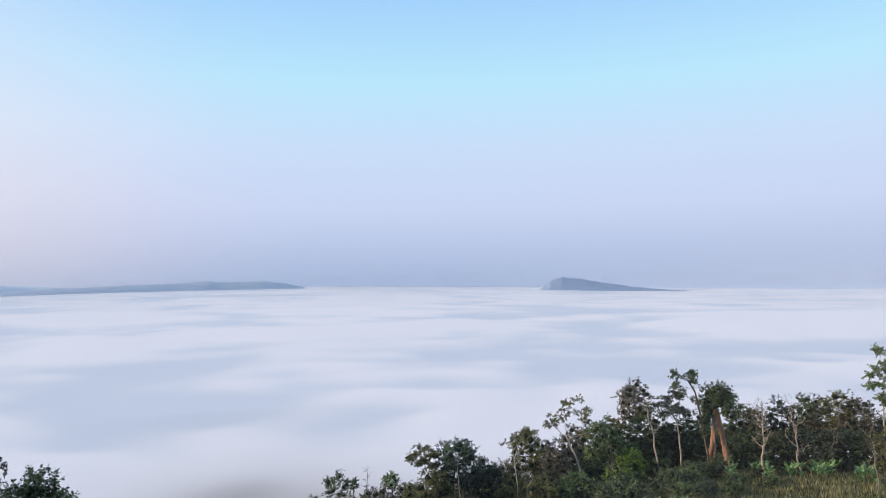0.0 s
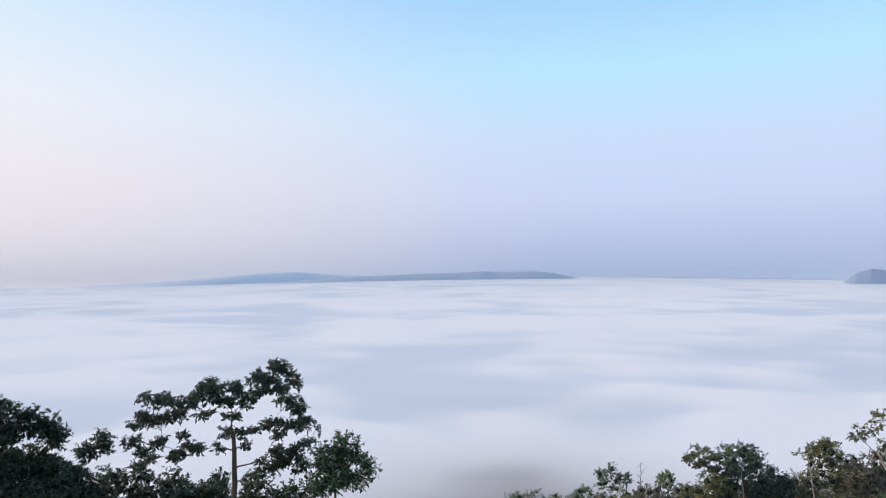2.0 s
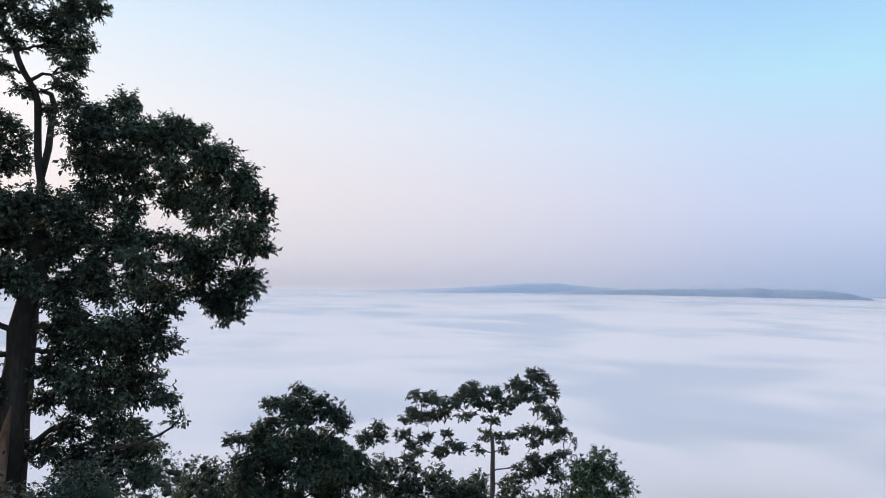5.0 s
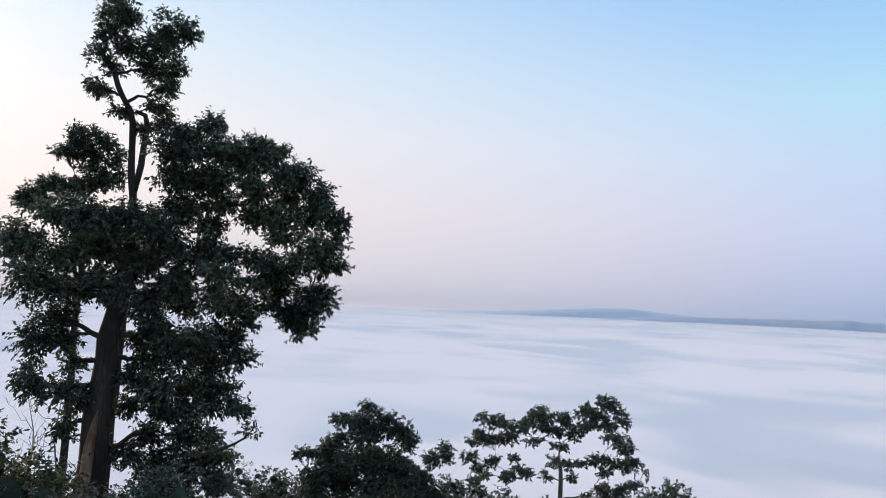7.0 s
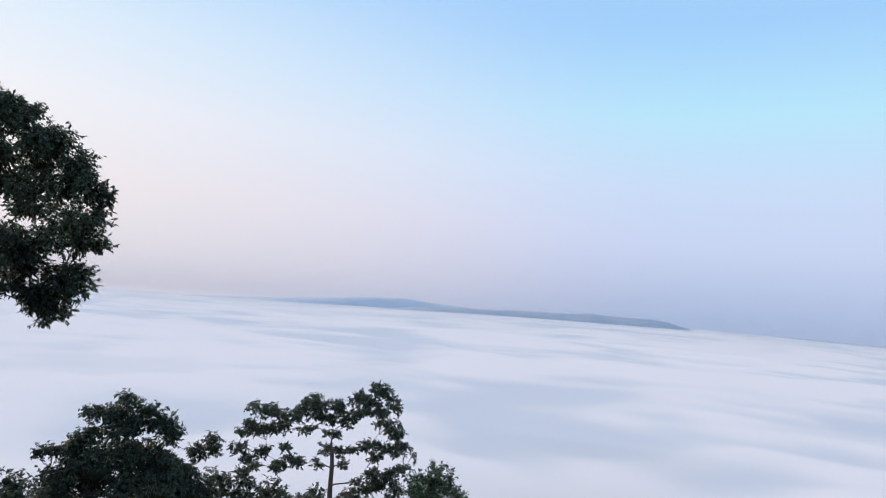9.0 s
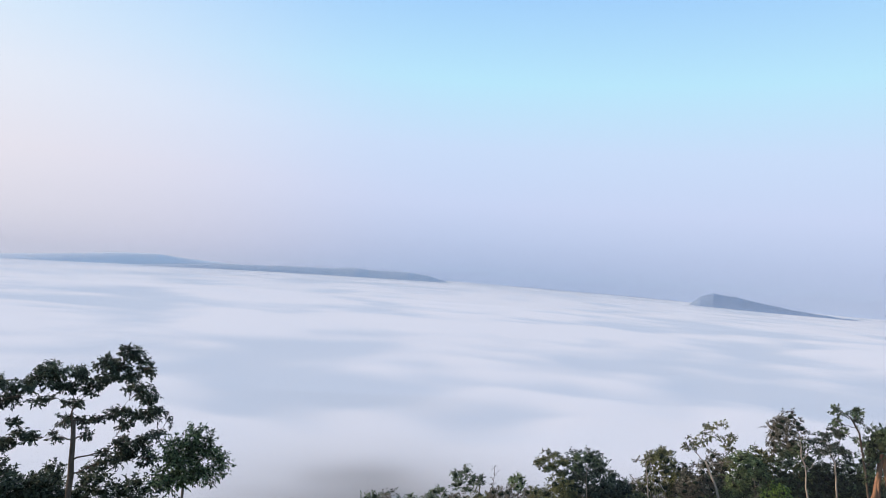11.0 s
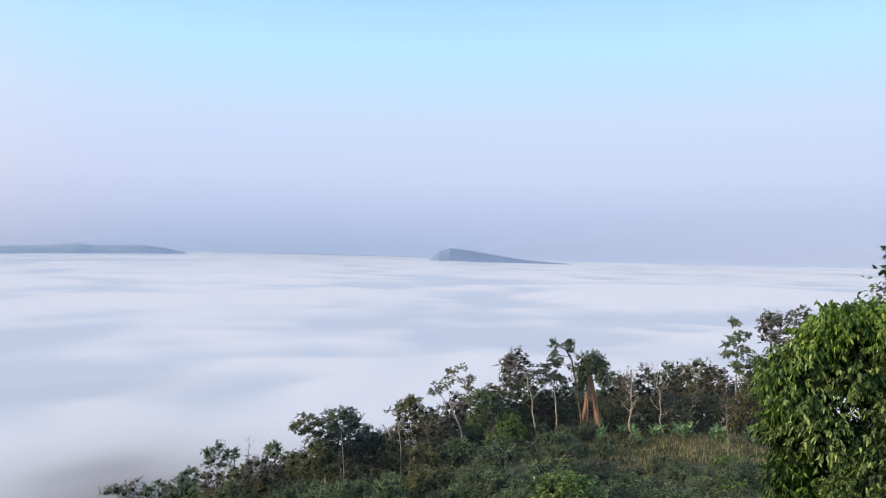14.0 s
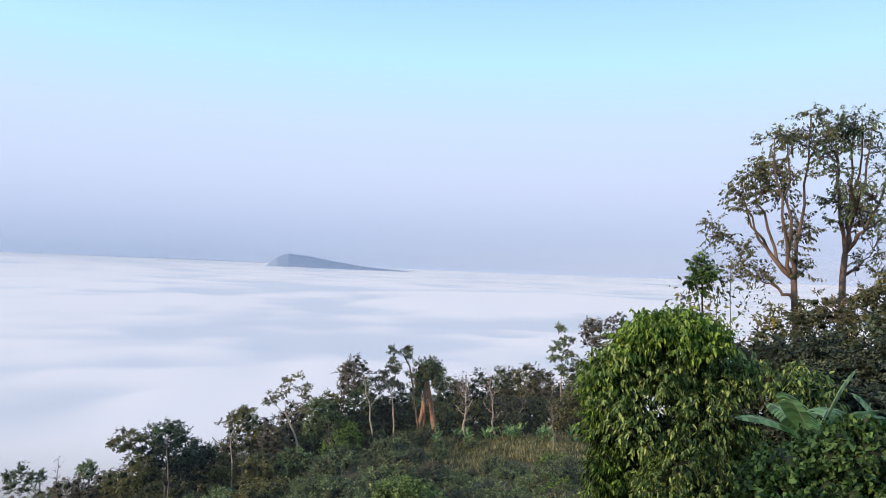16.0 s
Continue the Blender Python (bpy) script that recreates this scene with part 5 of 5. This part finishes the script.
    tagged(link_mesh("dry_grass", v, f, GRASS_DRY), "tall dry yellow-brown grass covering the clearing", "grass", kind="stuff")


slope_growth()


def broad_leaf_mesh(name, mat, length, width):
    """One lobed, folded leaf with its tip along -z, lying in the xz plane."""
    half = [(0.0, 0.0), (0.42, 0.10), (0.50, -0.28), (0.34, -0.52), (0.20, -0.78), (0.0, -1.0)]
    verts = [(0, 0, z * length) for _, z in (half[0], half[-1])] + [(0, 0.02 * length, -0.45 * length)]
    faces = []
    for sgn in (-1, 1):
        ring = [0]
        for x, z in half[1:-1]:
            ring.append(len(verts))
            verts.append((sgn * x * width, 0.10 * width * x * 2, z * length))
        ring.append(1)
        for a, b in zip(ring, ring[1:]):
            faces.append((2, a, b) if sgn > 0 else (2, b, a))
    me = bpy.data.meshes.new(name)
    me.from_pydata(verts, [], faces)
    me.materials.append(mat)
    return me


def dress(thing, blobs, count, me, rng, towards=0.1):
    """Single broad leaves on the outer side of a thing's clumps, each an object of its own."""
    o = Vector(thing.location)
    blobs = np.asarray(blobs, float)
    made = 0
    while made < count:
        b = blobs[rng.integers(0, len(blobs))]
        d = Vector(rng.normal(0, 1, 3)).normalized()
        c = Vector(b[:3])
        if d.dot(-c.normalized()) < towards:
            continue
        p = c + Vector((d.x * b[3], d.y * b[4], d.z * b[5])) * rng.uniform(0.98, 1.12)
        out = (d + Vector((0, 0, 0.4)) + Vector(rng.normal(0, 0.25, 3))).normalized()
        turn = out.to_track_quat("Y", "Z").to_matrix().to_4x4()
        ob = new("leaf", me)
        ob.parent = thing
        ob.matrix_basis = Matrix.Translation(p - o) @ turn @ Matrix.Rotation(rng.uniform(-0.6, 0.6), 4, "Y") @ Matrix.Scale(rng.uniform(0.7, 1.25), 4)
        made += 1


def single_leaves():
    rng = np.random.default_rng(91)
    mound = bpy.data.objects["vine_mound"]
    dress(mound, split_blobs([clump_at(b[0], b[1] - 0.7, b[2], b[3], 8.5, rng, 0.3) for b in MOUND], 4, rng), 290, broad_leaf_mesh("leaf", LEAF_VINE, 0.058, 0.058), rng, 0.25)


single_leaves()
